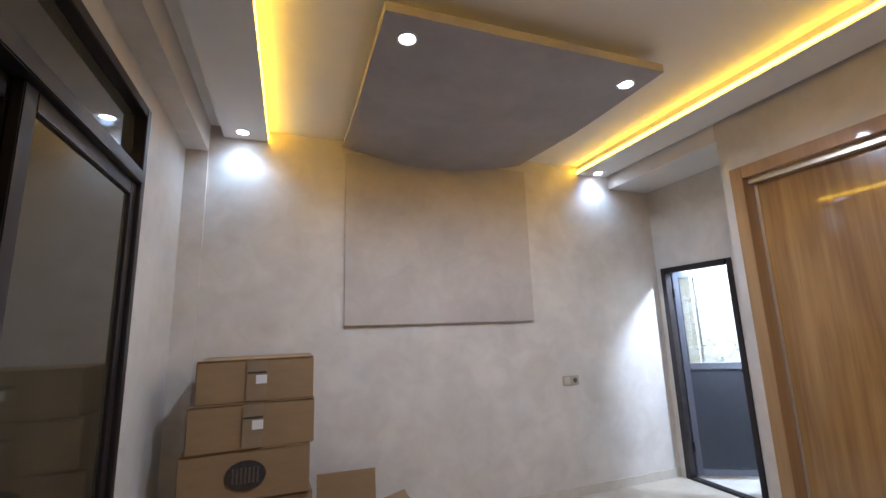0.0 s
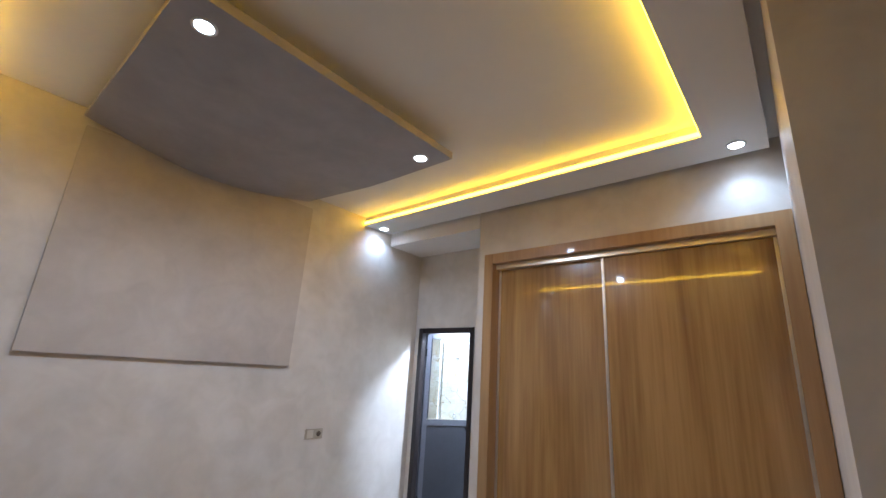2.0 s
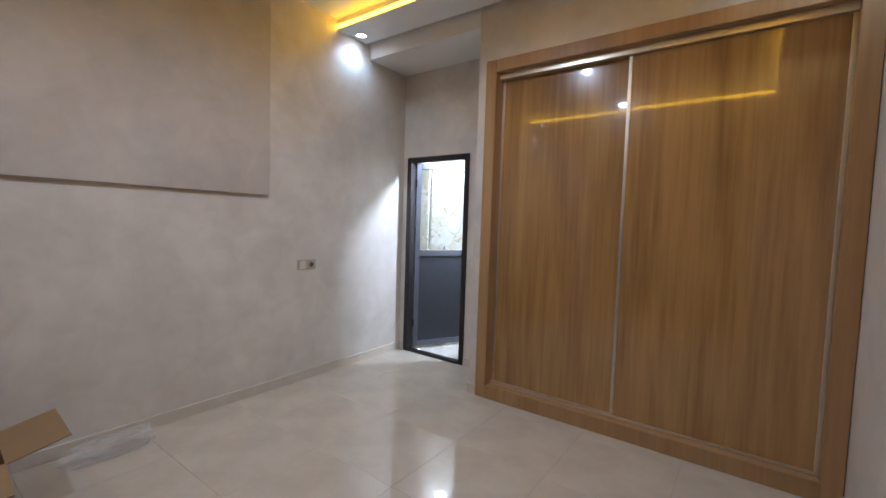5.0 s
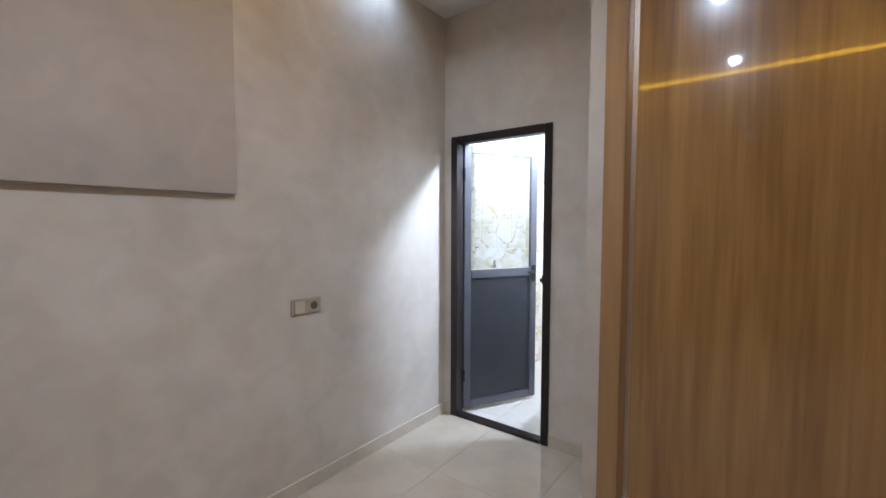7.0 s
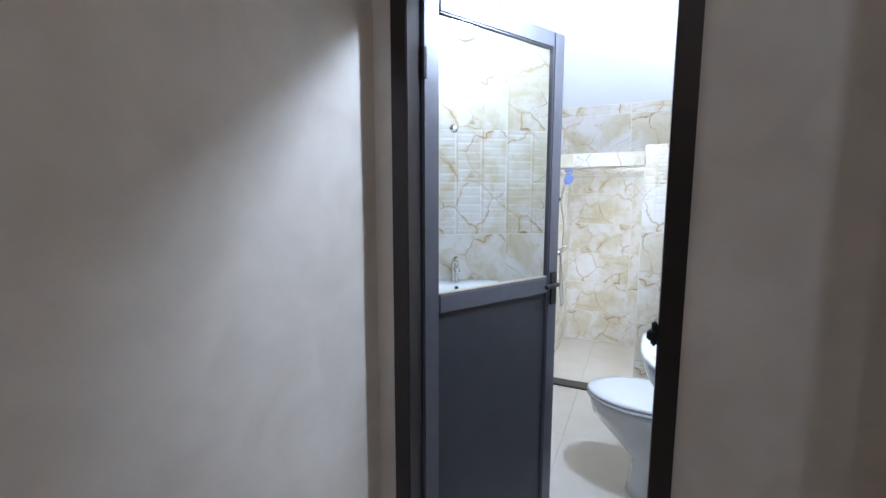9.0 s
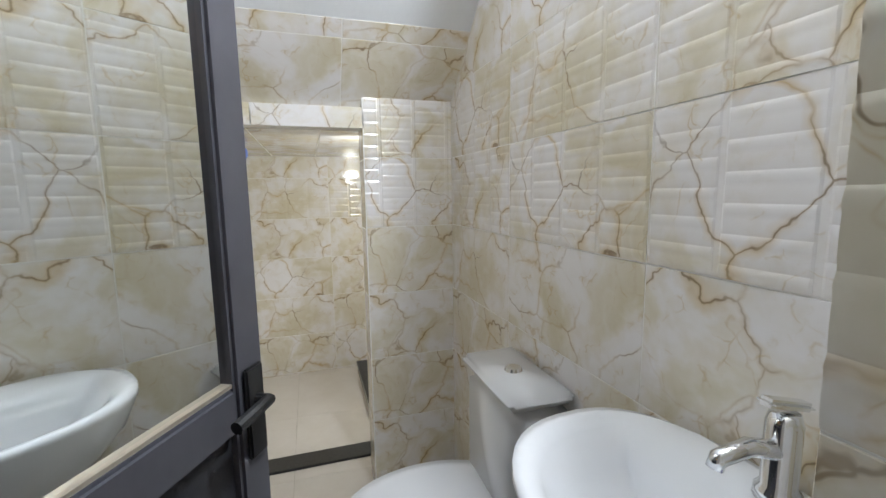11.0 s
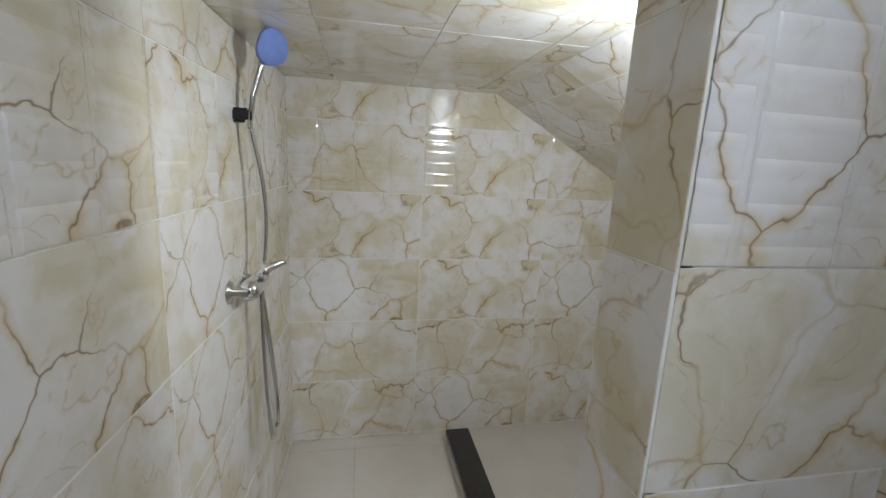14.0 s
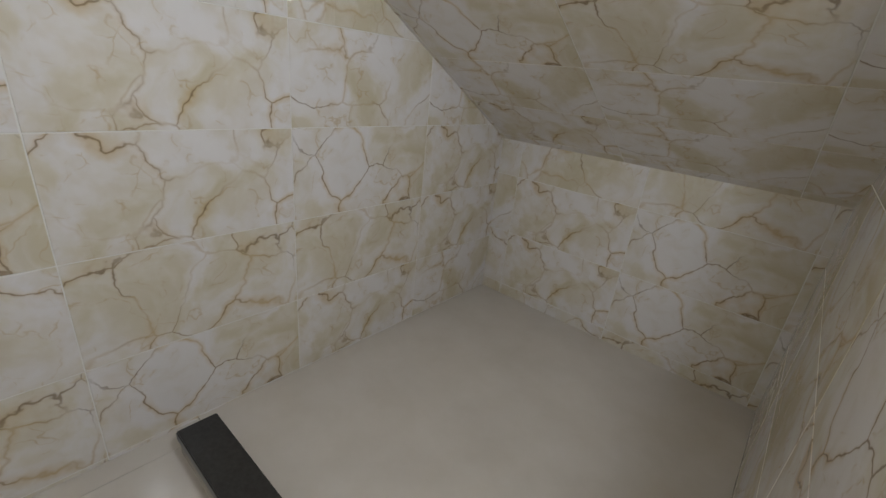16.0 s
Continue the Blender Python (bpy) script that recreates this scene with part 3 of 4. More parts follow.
# ---- cardboard boxes ----
def carton(x, y, z, w, d, h, rz, logo=False, taped=True, label="closed brown cardboard carton in a stack"):
    t = thing("cardboard_box", label, "cardboard box", "stacked cartons", (x, y, z), rz)
    body = B(-w / 2, w / 2, -d / 2, d / 2, 0, h - 0.006, bevel=0.006)
    for v in body.verts:
        v.co.y += 0.006 * math.sin(v.co.x * 9 + z * 5)
    part("body", body, CARD, t)
    part("flap", B(-w / 2 + 0.002, w / 2 - 0.002, -d / 2, -0.002, h - 0.006, h, bevel=0.002), CARD, t)
    part("flap", B(-w / 2 + 0.002, w / 2 - 0.002, 0.002, d / 2, h - 0.006, h, bevel=0.002), CARD, t)
    if taped:
        part("tape", B(-0.06, 0.06, -d / 2 - 0.0075, -d / 2 - 0.0055, 0.01, h - 0.008), TAPE, t, "strip of brown packing tape")
        part("paper_label", B(-0.005, 0.06, -d / 2 - 0.010, -d / 2 - 0.0078, h * 0.42, h * 0.62), LABEL, t, "small white paper label")
        part("print", B(-0.055, 0.055, -d / 2 - 0.0095, -d / 2 - 0.0078, h * 0.66, h * 0.70), PRINT, t)
    if logo:
        bm = bmesh.new()
        bmesh.ops.create_cone(bm, cap_ends=True, segments=36, radius1=1, radius2=1, depth=0.002, matrix=Matrix.Translation((0.0, -d / 2 - 0.0075, h * 0.5)) @ Matrix.Diagonal((0.115, 1, 0.085, 1)) @ pose(0, 0, 0, 90))
        o = part("printed_mark", bm, PRINT, t, "dark printed oval mark")
        for i in range(7):
            part("bar", B(-0.075 + i * 0.023, -0.064 + i * 0.023, -d / 2 - 0.0105, -d / 2 - 0.0088, h * 0.5 - 0.045, h * 0.5 + 0.045), PRINTPALE, o)
    return t


carton(0.02, 3.325, FLOOR, 0.74, 0.50, 0.265, -2, logo=True, taped=False)
carton(0.03, 3.315, FLOOR + 0.265, 0.75, 0.50, 0.30, 3, logo=True, taped=False)
carton(0.03, 3.315, FLOOR + 0.565, 0.74, 0.50, 0.285, -1, logo=True, taped=False)
carton(0.045, 3.31, FLOOR + 0.85, 0.73, 0.50, 0.275, 2)
carton(0.06, 3.315, FLOOR + 1.125, 0.69, 0.48, 0.265, 1)


def open_carton(x, y, z, w, d, h, rz):
    t = thing("open_carton", "open brown cardboard carton with raised flaps", "cardboard box", loc=(x, y, z), rz=rz)
    k = 0.006
    part("bottom", B(-w / 2, w / 2, -d / 2, d / 2, 0, k), CARD, t)
    f = part("front_side", B(-w / 2, w / 2, -d / 2, -d / 2 + k, k, h), CARD, t)
    part("back_side", B(-w / 2, w / 2, d / 2 - k, d / 2, k, h), CARD, t)
    part("end_side", B(-w / 2, -w / 2 + k, -d / 2 + k, d / 2 - k, k, h), CARD, t)
    part("end_side", B(w / 2 - k, w / 2, -d / 2 + k, d / 2 - k, k, h), CARD, t)
    part("flap", B(-w / 2, w / 2, -0.24, 0, -k, 0, m=pose(0, -d / 2, h, 8)), CARD, t)
    part("flap", B(-w / 2, w / 2, 0, 0.22, -k, 0, m=pose(0, d / 2, h, 78)), CARD, t)
    part("flap", B(0, 0.22, -d / 2, d / 2, -k, 0, m=pose(w / 2, 0, h, 0, -14)), CARD, t)
    part("flap", B(-0.22, 0, -d / 2, d / 2, -k, 0, m=pose(-w / 2, 0, h, 0, 60)), CARD, t)
    bm = bmesh.new()
    bmesh.ops.create_cone(bm, cap_ends=True, segments=36, radius1=1, radius2=1, depth=0.002, matrix=Matrix.Translation((0.0, -d / 2 - 0.002, h * 0.5)) @ Matrix.Diagonal((0.10, 1, 0.075, 1)) @ pose(0, 0, 0, 90))
    part("printed_mark", bm, PRINT, f, "dark printed oval mark")
    return t


open_carton(0.665, 3.22, FLOOR, 0.42, 0.40, 0.315, -3)

# crumpled film on the floor
bm = bmesh.new()
bmesh.ops.create_icosphere(bm, subdivisions=4, radius=1)
for v in bm.verts:
    n = noise.fractal(v.co * 1.7, 1.0, 2.0, 4)
    n2 = abs(noise.noise(v.co * 4.1))
    s = 1 + 0.35 * n - 0.28 * n2
    v.co = Vector((v.co.x * s * 0.24, v.co.y * s * 0.10, max(0.0, 0.04 + v.co.z * s * 0.075)))
film_ob = part("plastic_film", bm, FILMBAG)
film_ob.matrix_world = pose(1.36, 3.44, FLOOR, 0, 0, 3)
tagged(film_ob, "crumpled translucent packing film lying on the floor", "plastic film")

# ---- bathroom shell ----
LX0, LY0, LX1, LY1 = INNER, 3.60, 7.278, 3.485      # tiled wall to the north, slightly askew
RX0, RY0, RX1, RY1 = INNER, 2.432, 5.817, 2.452       # tiled wall with basin and toilet
FAR = 7.278
PX0, PX1, PY = 5.817, 5.955, 2.837                      # pier before the shower
TW, TH, GAP, TT = 0.585, 0.292, 0.0030, 0.0014
BTOP = 2.45


def skin(name, poly, origin, u, label, thick=0.05, rows_at=0.0, cols_at=0.0, decor=(9.0, 9.0), material=WALLGROUT):
    """A tiled face. poly: corners (a, z) in its plane, a along u from origin; tiles stand proud on the side that u turned left points to.
    With u a 3D direction and a slanted second axis given as a pair, the plane may lean."""
    U, V = u if len(u) == 2 else (Vector(u), Vector((0, 0, 1)))
    U = Vector(U).normalized()
    V = Vector(V).normalized()
    W = U.cross(V)
    O = Vector(origin)
    M = Matrix(((U.x, V.x, W.x, O.x), (U.y, V.y, W.y, O.y), (U.z, V.z, W.z, O.z), (0, 0, 0, 1)))
    back_bm = bmesh.new()
    a = [back_bm.verts.new((p[0], p[1], 0.0)) for p in poly]
    b = [back_bm.verts.new((p[0], p[1], -thick)) for p in poly]
    back_bm.faces.new(a)
    back_bm.faces.new(b[::-1])
    for i in range(len(a)):
        j = (i + 1) % len(a)
        back_bm.faces.new((a[i], a[j], b[j], b[i]))
    wall = struct(name, back_bm, material, label, "wall")
    wall.matrix_world = M
    us, vs = [p[0] for p in poly], [p[1] for p in poly]
    i0, i1 = math.floor((min(us) - cols_at) / TW), math.ceil((max(us) - cols_at) / TW)
    j0, j1 = math.floor((min(vs) - rows_at) / TH), math.ceil((max(vs) - rows_at) / TH)
    for j in range(j0, j1):
        for i in range(i0, i1):
            x0, x1 = cols_at + i * TW + GAP / 2, cols_at + (i + 1) * TW - GAP / 2
            y0, y1 = rows_at + j * TH + GAP / 2, rows_at + (j + 1) * TH - GAP / 2
            cx_, cy_ = (x0 + x1) / 2, (y0 + y1) / 2
            shape = clip_poly([(x0, y0), (x1, y0), (x1, y1), (x0, y1)], poly)
            if len(shape) < 3:
                continue
            is_decor = decor[0] - 0.03 < cy_ < decor[1]
            me = decor_mesh(shape, cx_, cy_) if is_decor else tile_mesh(shape, cx_, cy_)
            t = new("tile", me)
            t.parent = wall
            t.matrix_parent_inverse = Matrix()
            t.location = (cx_, cy_, 0)
    return wall


def clip_poly(shape, poly):
    """Clips a polygon to a convex one, both counter-clockwise."""
    out = list(shape)
    for i in range(len(poly)):
        ax, ay = poly[i]
        bx, by = poly[(i + 1) % len(poly)]
        src, out = out, []
        for k in range(len(src)):
            p, q = src[k], src[(k + 1) % len(src)]
            dp = (bx - ax) * (p[1] - ay) - (by - ay) * (p[0] - ax)
            dq = (bx - ax) * (q[1] - ay) - (by - ay) * (q[0] - ax)
            if dp >= 0:
                out.append(p)
            if (dp > 0 > dq) or (dp < 0 < dq):
                f = dp / (dp - dq)
                out.append((p[0] + (q[0] - p[0]) * f, p[1] + (q[1] - p[1]) * f))
        if not out:
            return []
    return out


MESHES = {}


def tile_mesh(shape, cx_, cy_):
    key = tuple((round(x - cx_, 4), round(y - cy_, 4)) for x, y in shape)
    if key in MESHES:
        return MESHES[key]
    n = len(key)
    e = 0.0008
    mx, my = sum(k[0] for k in key) / n, sum(k[1] for k in key) / n
    inner = [(x + (mx - x) * e / max(abs(mx - x), 0.01), y + (my - y) * e / max(abs(my - y), 0.01)) for x, y in key]
    vs = [(x, y, 0.0) for x, y in key] + [(x, y, TT - e) for x, y in key] + [(x, y, TT) for x, y in inner]
    fs = [tuple(range(2 * n, 3 * n))]
    for k in range(n):
        m2 = (k + 1) % n
        fs += [(k, m2, n + m2, n + k), (n + k, n + m2, 2 * n + m2, 2 * n + k)]
    me = bpy.data.meshes.new("tile")
    me.from_pydata(vs, [], fs)
    me.materials.append(MARBLE)
    MESHES[key] = me
    return me


def decor_mesh(shape, cx_, cy_):
    """A relief tile: four columns of six shallow rounded courses, every other column half a course higher."""
    local = [(x - cx_, y - cy_) for x, y in shape]
    key = ("d",) + tuple((round(x, 4), round(y, 4)) for x, y in local)
    if key in MESHES:
        return MESHES[key]
    n = len(local)
    vs = [(x, y, 0.0) for x, y in local] + [(x, y, TT) for x, y in local]
    fs = [tuple(range(n, 2 * n))] + [(k, (k + 1) % n, n + (k + 1) % n, n + k) for k in range(n)]
    ch, cw, flat = TH / 6, TW / 4, len(fs)
    for c in range(4):
        x0, x1 = -TW / 2 + c * cw + 0.005, -TW / 2 + (c + 1) * cw - 0.005
        for j in range(-1, 6):
            base_y = -TH / 2 + (j + (0.5 if c % 2 else 0.0)) * ch
            seen = {}

            def height(x, y):
                f = min(1.0, max(0.0, (y - base_y) / ch))
                h = min(1.0, max(0.0, (x - x0) / 0.004), max(0.0, (x1 - x) / 0.004))
                return TT + 0.0003 + 0.0019 * h * max(0.0, 1 - abs(f - 5 / 6) * 6) + 0.0015 * h * (1 - abs(2 * f - 0.8) ** 2 / (0.64 if f < 0.4 else 1.44))

            for i in range(6):
                ya, yb = base_y + ch * i / 6, base_y + ch * (i + 1) / 6
                for xa, xb in ((x0, x0 + 0.004), (x0 + 0.004, x1 - 0.004), (x1 - 0.004, x1)):
                    cut = clip_poly([(xa, ya), (xb, ya), (xb, yb), (xa, yb)], local)
                    if len(cut) < 3:
                        continue
                    face = []
                    for x, y in cut:
                        spot_key = (round(xa, 5), round(x, 5), round(y, 5))
                        if spot_key not in seen:
                            seen[spot_key] = len(vs)
                            vs.append((x, y, height(x, y)))
                        if seen[spot_key] not in face:
                            face.append(seen[spot_key])
                    if len(face) > 2:
                        fs.append(tuple(face))
    me = bpy.data.meshes.new("relief_tile")
    me.from_pydata(vs, [], fs)
    me.materials.append(MARBLE)
    for p in list(me.polygons)[flat:]:
        p.use_smooth = True
    MESHES[key] = me
    return me


slopeA = (5.805, 1.735)          # foot of the leaning soffit, over pier and beam
SL = 0.92                       # its rise towards the door
TILE_TOP = 1.945
DEC = (1.205, 1.789)

# north wall: seen from the south, so its axis runs from east to west
nd = Vector((LX1 - LX0, LY1 - LY0, 0)).normalized()
nl = math.hypot(LX1 - LX0, LY1 - LY0)
ncut = PX0 - LX0
skin("bath_wall_north", [(0, FLOOR), (ncut, FLOOR), (ncut, BTOP), (0, BTOP)], (LX0, LY0, 0), nd,
     "onyx-look tiled bathroom wall with a relief tile band", rows_at=1.205 - 5 * TH, cols_at=0.29, decor=DEC)
skin("shower_wall_north", [(ncut, FLOOR), (nl, FLOOR), (nl, 1.612), (ncut, 1.612)], (LX0, LY0, 0), nd,
     "glossy onyx-look tiled shower wall", rows_at=1.185 - 5 * TH, cols_at=0.29, decor=(1.16, 1.60))
sd = Vector((RX0 - RX1, RY0 - RY1, 0)).normalized()
rl = math.hypot(RX1 - RX0, RY1 - RY0)
skin("bath_wall_south", [(0, FLOOR), (rl, FLOOR), (rl, BTOP), (0, BTOP)], (RX1, RY1, 0), sd,
     "onyx-look tiled wall behind basin and toilet", rows_at=1.205 - 5 * TH, cols_at=0.559, decor=DEC)
# inner face of the door wall and the tiled reveal of the doorway
skin("bath_wall_west", [(0, FLOOR), (DY0 - RY0, FLOOR), (DY0 - RY0, BTOP), (0, BTOP)], (INNER - 0.01, RY0, 0), Vector((0, 1, 0)),
     "narrow onyx-look tiled wall beside the doorway", rows_at=1.205 - 5 * TH, cols_at=0.1, decor=DEC)
skin("bath_wall_lintel", [(0, DTOP), (DY1 - DY0, DTOP), (DY1 - DY0, BTOP), (0, BTOP)], (INNER - 0.01, DY0, 0), Vector((0, 1, 0)),
     "tiled wall over the doorway", rows_at=1.205 - 5 * TH, cols_at=0.1)
RV = INNER - DOORX - 0.040
skin("reveal_south", [(0, FLOOR), (RV, FLOOR), (RV, DTOP), (0, DTOP)], (INNER, DY0 + 0.036, 0), Vector((-1, 0, 0)),
     "tiled reveal of the doorway with relief bands", thick=0.034, rows_at=1.205 - 5 * TH, cols_at=-0.1, decor=DEC)

# pier and beam before the shower
skin("pier_front", [(0.004, FLOOR), (PY - RY1, FLOOR), (PY - RY1, 1.738), (0.004, 1.738)], (PX0, PY, 0), Vector((0, -1, 0)),
     "onyx-look tiled pier with relief tiles above", thick=PX1 - PX0 - 0.012, rows_at=1.203 - 5 * TH, cols_at=-0.08, decor=(1.2, 1.75))
skin("pier_side", [(0, FLOOR), (PX1 - PX0, FLOOR), (PX1 - PX0, 1.738), (0, 1.738)], (PX1, PY, 0), Vector((-1, 0, 0)),
     "tiled side of the pier", thick=0.02, rows_at=1.195 - 5 * TH, cols_at=-0.2)
skin("pier_back", [(0, FLOOR), (PY - 1.19, FLOOR), (PY - 1.19, 1.75), (0, 1.75)], (PX1, 1.19, 0), Vector((0, 1, 0)),
     "tiled wall behind the pier, under the stairs", thick=0.05, rows_at=1.195 - 5 * TH, cols_at=-0.2)
skin("shower_beam", [(0, 1.612), (LY1 + 0.058 - PY, 1.612), (LY1 + 0.058 - PY, 1.695), (0, 1.695)], (PX0, LY1 + 0.06, 0), Vector((0, -1, 0)),
     "tiled beam across the shower entry", thick=0.07, rows_at=1.45, cols_at=-0.3)

# leaning soffit: tiled foot, then white plaster up to the flat ceiling
sv = Vector((-1, 0, SL)).normalized()
sl_tile = (TILE_TOP - slopeA[1]) / sv.z
width = LY1 + 0.14 - (RY1 - 0.06)
skin("soffit_tiled", [(0, -0.12), (width, -0.12), (width, sl_tile), (0, sl_tile)], (slopeA[0] + 0.012, LY1 + 0.14, slopeA[1]), (Vector((0, -1, 0)), sv),
     "tiled lower part of the leaning stair soffit", rows_at=-0.05, cols_at=0.12)
xt = slopeA[0] + 0.012 - (TILE_TOP - slopeA[1]) / SL
xb = xt - (BTOP - TILE_TOP) / SL
struct("ceiling_soffit", prism([(xt, TILE_TOP), (xt + 0.2, TILE_TOP), (xb + 0.2, BTOP + 0.01), (xb, BTOP)], 2.3, 3.75, "y"), BATHPAINT, "white painted underside of the stairs", "ceiling")
struct("ceiling_bath", B(INNER - 0.05, xb + 0.25, 2.3, 3.75, BTOP, BTOP + 0.1), BATHPAINT, "flat white bathroom ceiling", "ceiling")

# shower recess under the stairs
S1 = (2.609, 1.612)
S2 = (1.216, 0.82)
skin("shower_wall_far", [(0, FLOOR), (LY1 + 0.02 - 1.19, FLOOR), (LY1 + 0.02 - 1.19, S2[1]), (LY1 + 0.02 - S1[0], S1[1] + 0.012), (0, S1[1] + 0.012)], (FAR, LY1 + 0.02, 0), Vector((0, -1, 0)),
     "large onyx-look tiled wall under the sloping stair soffit", rows_at=0.876 - 4 * TH, cols_at=LY1 + 0.02 - 2.92, decor=(1.16, 1.60))
skin("shower_wall_south", [(0, FLOOR), (FAR - PX1, FLOOR), (FAR - PX1, 0.835), (0, 0.835)], (FAR, 1.196, 0), Vector((-1, 0, 0)),
     "low tiled wall at the foot of the slope", rows_at=0.64 - 3 * TH, cols_at=0.12)
skin("shower_ceiling", [(0, 0), (FAR - PX0, 0), (FAR - PX0, LY1 + 0.05 - S1[0]), (0, LY1 + 0.05 - S1[0])], (FAR, S1[0], S1[1] + 0.003), (Vector((-1, 0, 0)), Vector((0, 1, 0))),
     "tiled flat ceiling of the shower", rows_at=0.1, cols_at=0.2)
dv = Vector((0, S1[0] - S2[0], S1[1] - S2[1])).normalized()
slope_len = math.hypot(S1[0] - S2[0], S1[1] - S2[1])
skin("shower_slope", [(0, -0.05), (FAR - PX1, -0.05), (FAR - PX1, slope_len), (0, slope_len)], (FAR, S2[0], S2[1] + 0.002), (Vector((-1, 0, 0)), dv),
     "tiled sloping stair soffit over the recess", rows_at=0.03, cols_at=0.018)

# floors, kerb and threshold
bf = bmesh.new()
box(bf, INNER, FAR, 2.3, 3.65, FLOOR - 0.12, FLOOR - 0.004)
bath_floor = struct("floor_bath", bf, GROUT, "polished cream tile bathroom floor", "floor")
STEP = -0.003
struct("floor_recess", B(PX1 + 0.002, FAR - 0.002, 1.192, 2.69, FLOOR - 0.002, STEP), BATHFLOOR, "raised cream tile floor under the stairs", "floor")
kerb = thing("shower_kerb", "black granite kerb beside the shower floor", "kerb", loc=(0, 0, 0))
part("kerb_top", B(6.30, 7.178, 2.668, 2.778, 0.040, 0.071, bevel=0.003), BLACK, kerb)
part("kerb_body", B(6.305, 7.173, 2.675, 2.772, FLOOR, 0.040), BATHFLOOR, kerb)
th = B(6.08, 6.20, 2.70, LY1 + 0.02, FLOOR - 0.003, FLOOR + 0.012, bevel=0.003)
tagged(part("floor_strip", th, BLACK), "narrow black granite strip across the shower floor", "threshold")

# ---- lamps of the bathroom ----
def dome_lamp(name, label, m, r, h, lens):
    t = thing(name, label, "lamp")
    t.matrix_world = m
    seg = 28
    prof = [(r * math.cos(a), -h * math.sin(a)) for a in [i * math.pi / 2 / 6 for i in range(6)]] + [(0.004, -h)]
    part("diffuser", loft([[(math.cos(2 * math.pi * k / seg) * q, math.sin(2 * math.pi * k / seg) * q, z) for k in range(seg)] for q, z in prof]), lens, t, "glowing white diffuser", smooth=True)
    part("rim", loft([[(math.cos(2 * math.pi * k / seg) * q, math.sin(2 * math.pi * k / seg) * q, z) for k in range(seg)] for q, z in ((r + 0.012, 0.012), (r + 0.012, -0.006), (r, -0.008), (r, 0.012))], cap=False), CERAMIC, t)


dome_lamp("wall_lamp", "round white lamp glowing on the wall over the basin", pose(BATH_LAMP[0], BATH_LAMP[1], BATH_LAMP[2], 90), 0.075, 0.05, BATHLENS)
sx, sy, sz = STAIR_LAMP
dome_lamp("recess_lamp", "white round lamp glowing on the tiled wall", pose(sx, sy, sz, 0, -90), 0.075, 0.05, STAIRLENS)

# ---- toilet ----
def oval(cx_, cy_, rx, ry, z, n=32, flat=0.0):
    """An egg-shaped ring, pointed outward along +y, its back cut flat."""
    pts = []
    for k in range(n):
        a = 2 * math.pi * k / n
        x, y = math.cos(a) * rx, math.sin(a) * ry
        if y < 0:
            y = max(y, -ry * (1 - flat))
            x *= 1.0
        pts.append((cx_ + x, cy_ + y, z))
    return pts


TX, TY = 5.045, 2.449
wc = thing("toilet", "white close-coupled ceramic toilet with lid shut", "toilet", loc=(TX, TY, FLOOR))
wc.scale = (0.97, 1.02, 0.995)
part("pedestal", loft([oval(0, 0.20, 0.11, 0.19, 0.0, flat=0.1), oval(0, 0.20, 0.10, 0.18, 0.05, flat=0.1), oval(0, 0.20, 0.088, 0.165, 0.16, flat=0.1), oval(0, 0.24, 0.115, 0.21, 0.25, flat=0.1),
                       oval(0, 0.30, 0.165, 0.25, 0.35, flat=0.15), oval(0, 0.30, 0.185, 0.265, 0.405, flat=0.2), oval(0, 0.30, 0.182, 0.262, 0.425, flat=0.2)]), CERAMIC, wc, smooth=True)
part("seat", loft([oval(0, 0.315, 0.186, 0.262, 0.428, flat=0.3), oval(0, 0.315, 0.192, 0.268, 0.436, flat=0.3), oval(0, 0.315, 0.190, 0.266, 0.446, flat=0.3)]), PLASTIC, wc, smooth=True)
part("lid", loft([oval(0, 0.315, 0.188, 0.264, 0.450, flat=0.3), oval(0, 0.315, 0.193, 0.268, 0.458, flat=0.3), oval(0, 0.315, 0.186, 0.260, 0.470, flat=0.3), oval(0, 0.315, 0.15, 0.21, 0.476, flat=0.3)]), PLASTIC, wc, smooth=True)
part("tank", B(-0.17, 0.17, 0.0, 0.165, 0.41, 0.825, bevel=0.028), CERAMIC, wc, smooth=True)
ld = part("tank_lid", B(-0.18, 0.18, -0.004, 0.178, 0.828, 0.862, bevel=0.014), CERAMIC, wc, smooth=True)
bm = bmesh.new()
bmesh.ops.create_cone(bm, cap_ends=True, segments=24, radius1=0.026, radius2=0.022, depth=0.010, matrix=Matrix.Translation((0, 0.085, 0.866)))
part("flush_button", bm, CHROME, ld, "round chrome flush button")
vp = part("inlet_valve", tube([(0.19, 0.02, 0.72), (0.24, 0.02, 0.72), (0.24, 0.02, 0.66)], 0.010), CHROME, wc, "chrome water inlet valve")
part("inlet_hose", tube([(0.24, 0.02, 0.66), (0.235, 0.03, 0.6), (0.21, 0.05, 0.56), (0.17, 0.06, 0.56)], 0.006), CHROME, vp)

for piece in wc.children:
    if piece.name.startswith(("seat", "lid")):
        piece.location.z = 0.036
    if piece.name.startswith("pedestal"):
        piece.scale.z = 1.083

# ---- basin ----
SKX, SKY = 4.365, 2.442
sk2 = thing("wash_basin", "white ceramic wash basin on a pedestal", "wash basin", loc=(SKX, SKY, FLOOR))


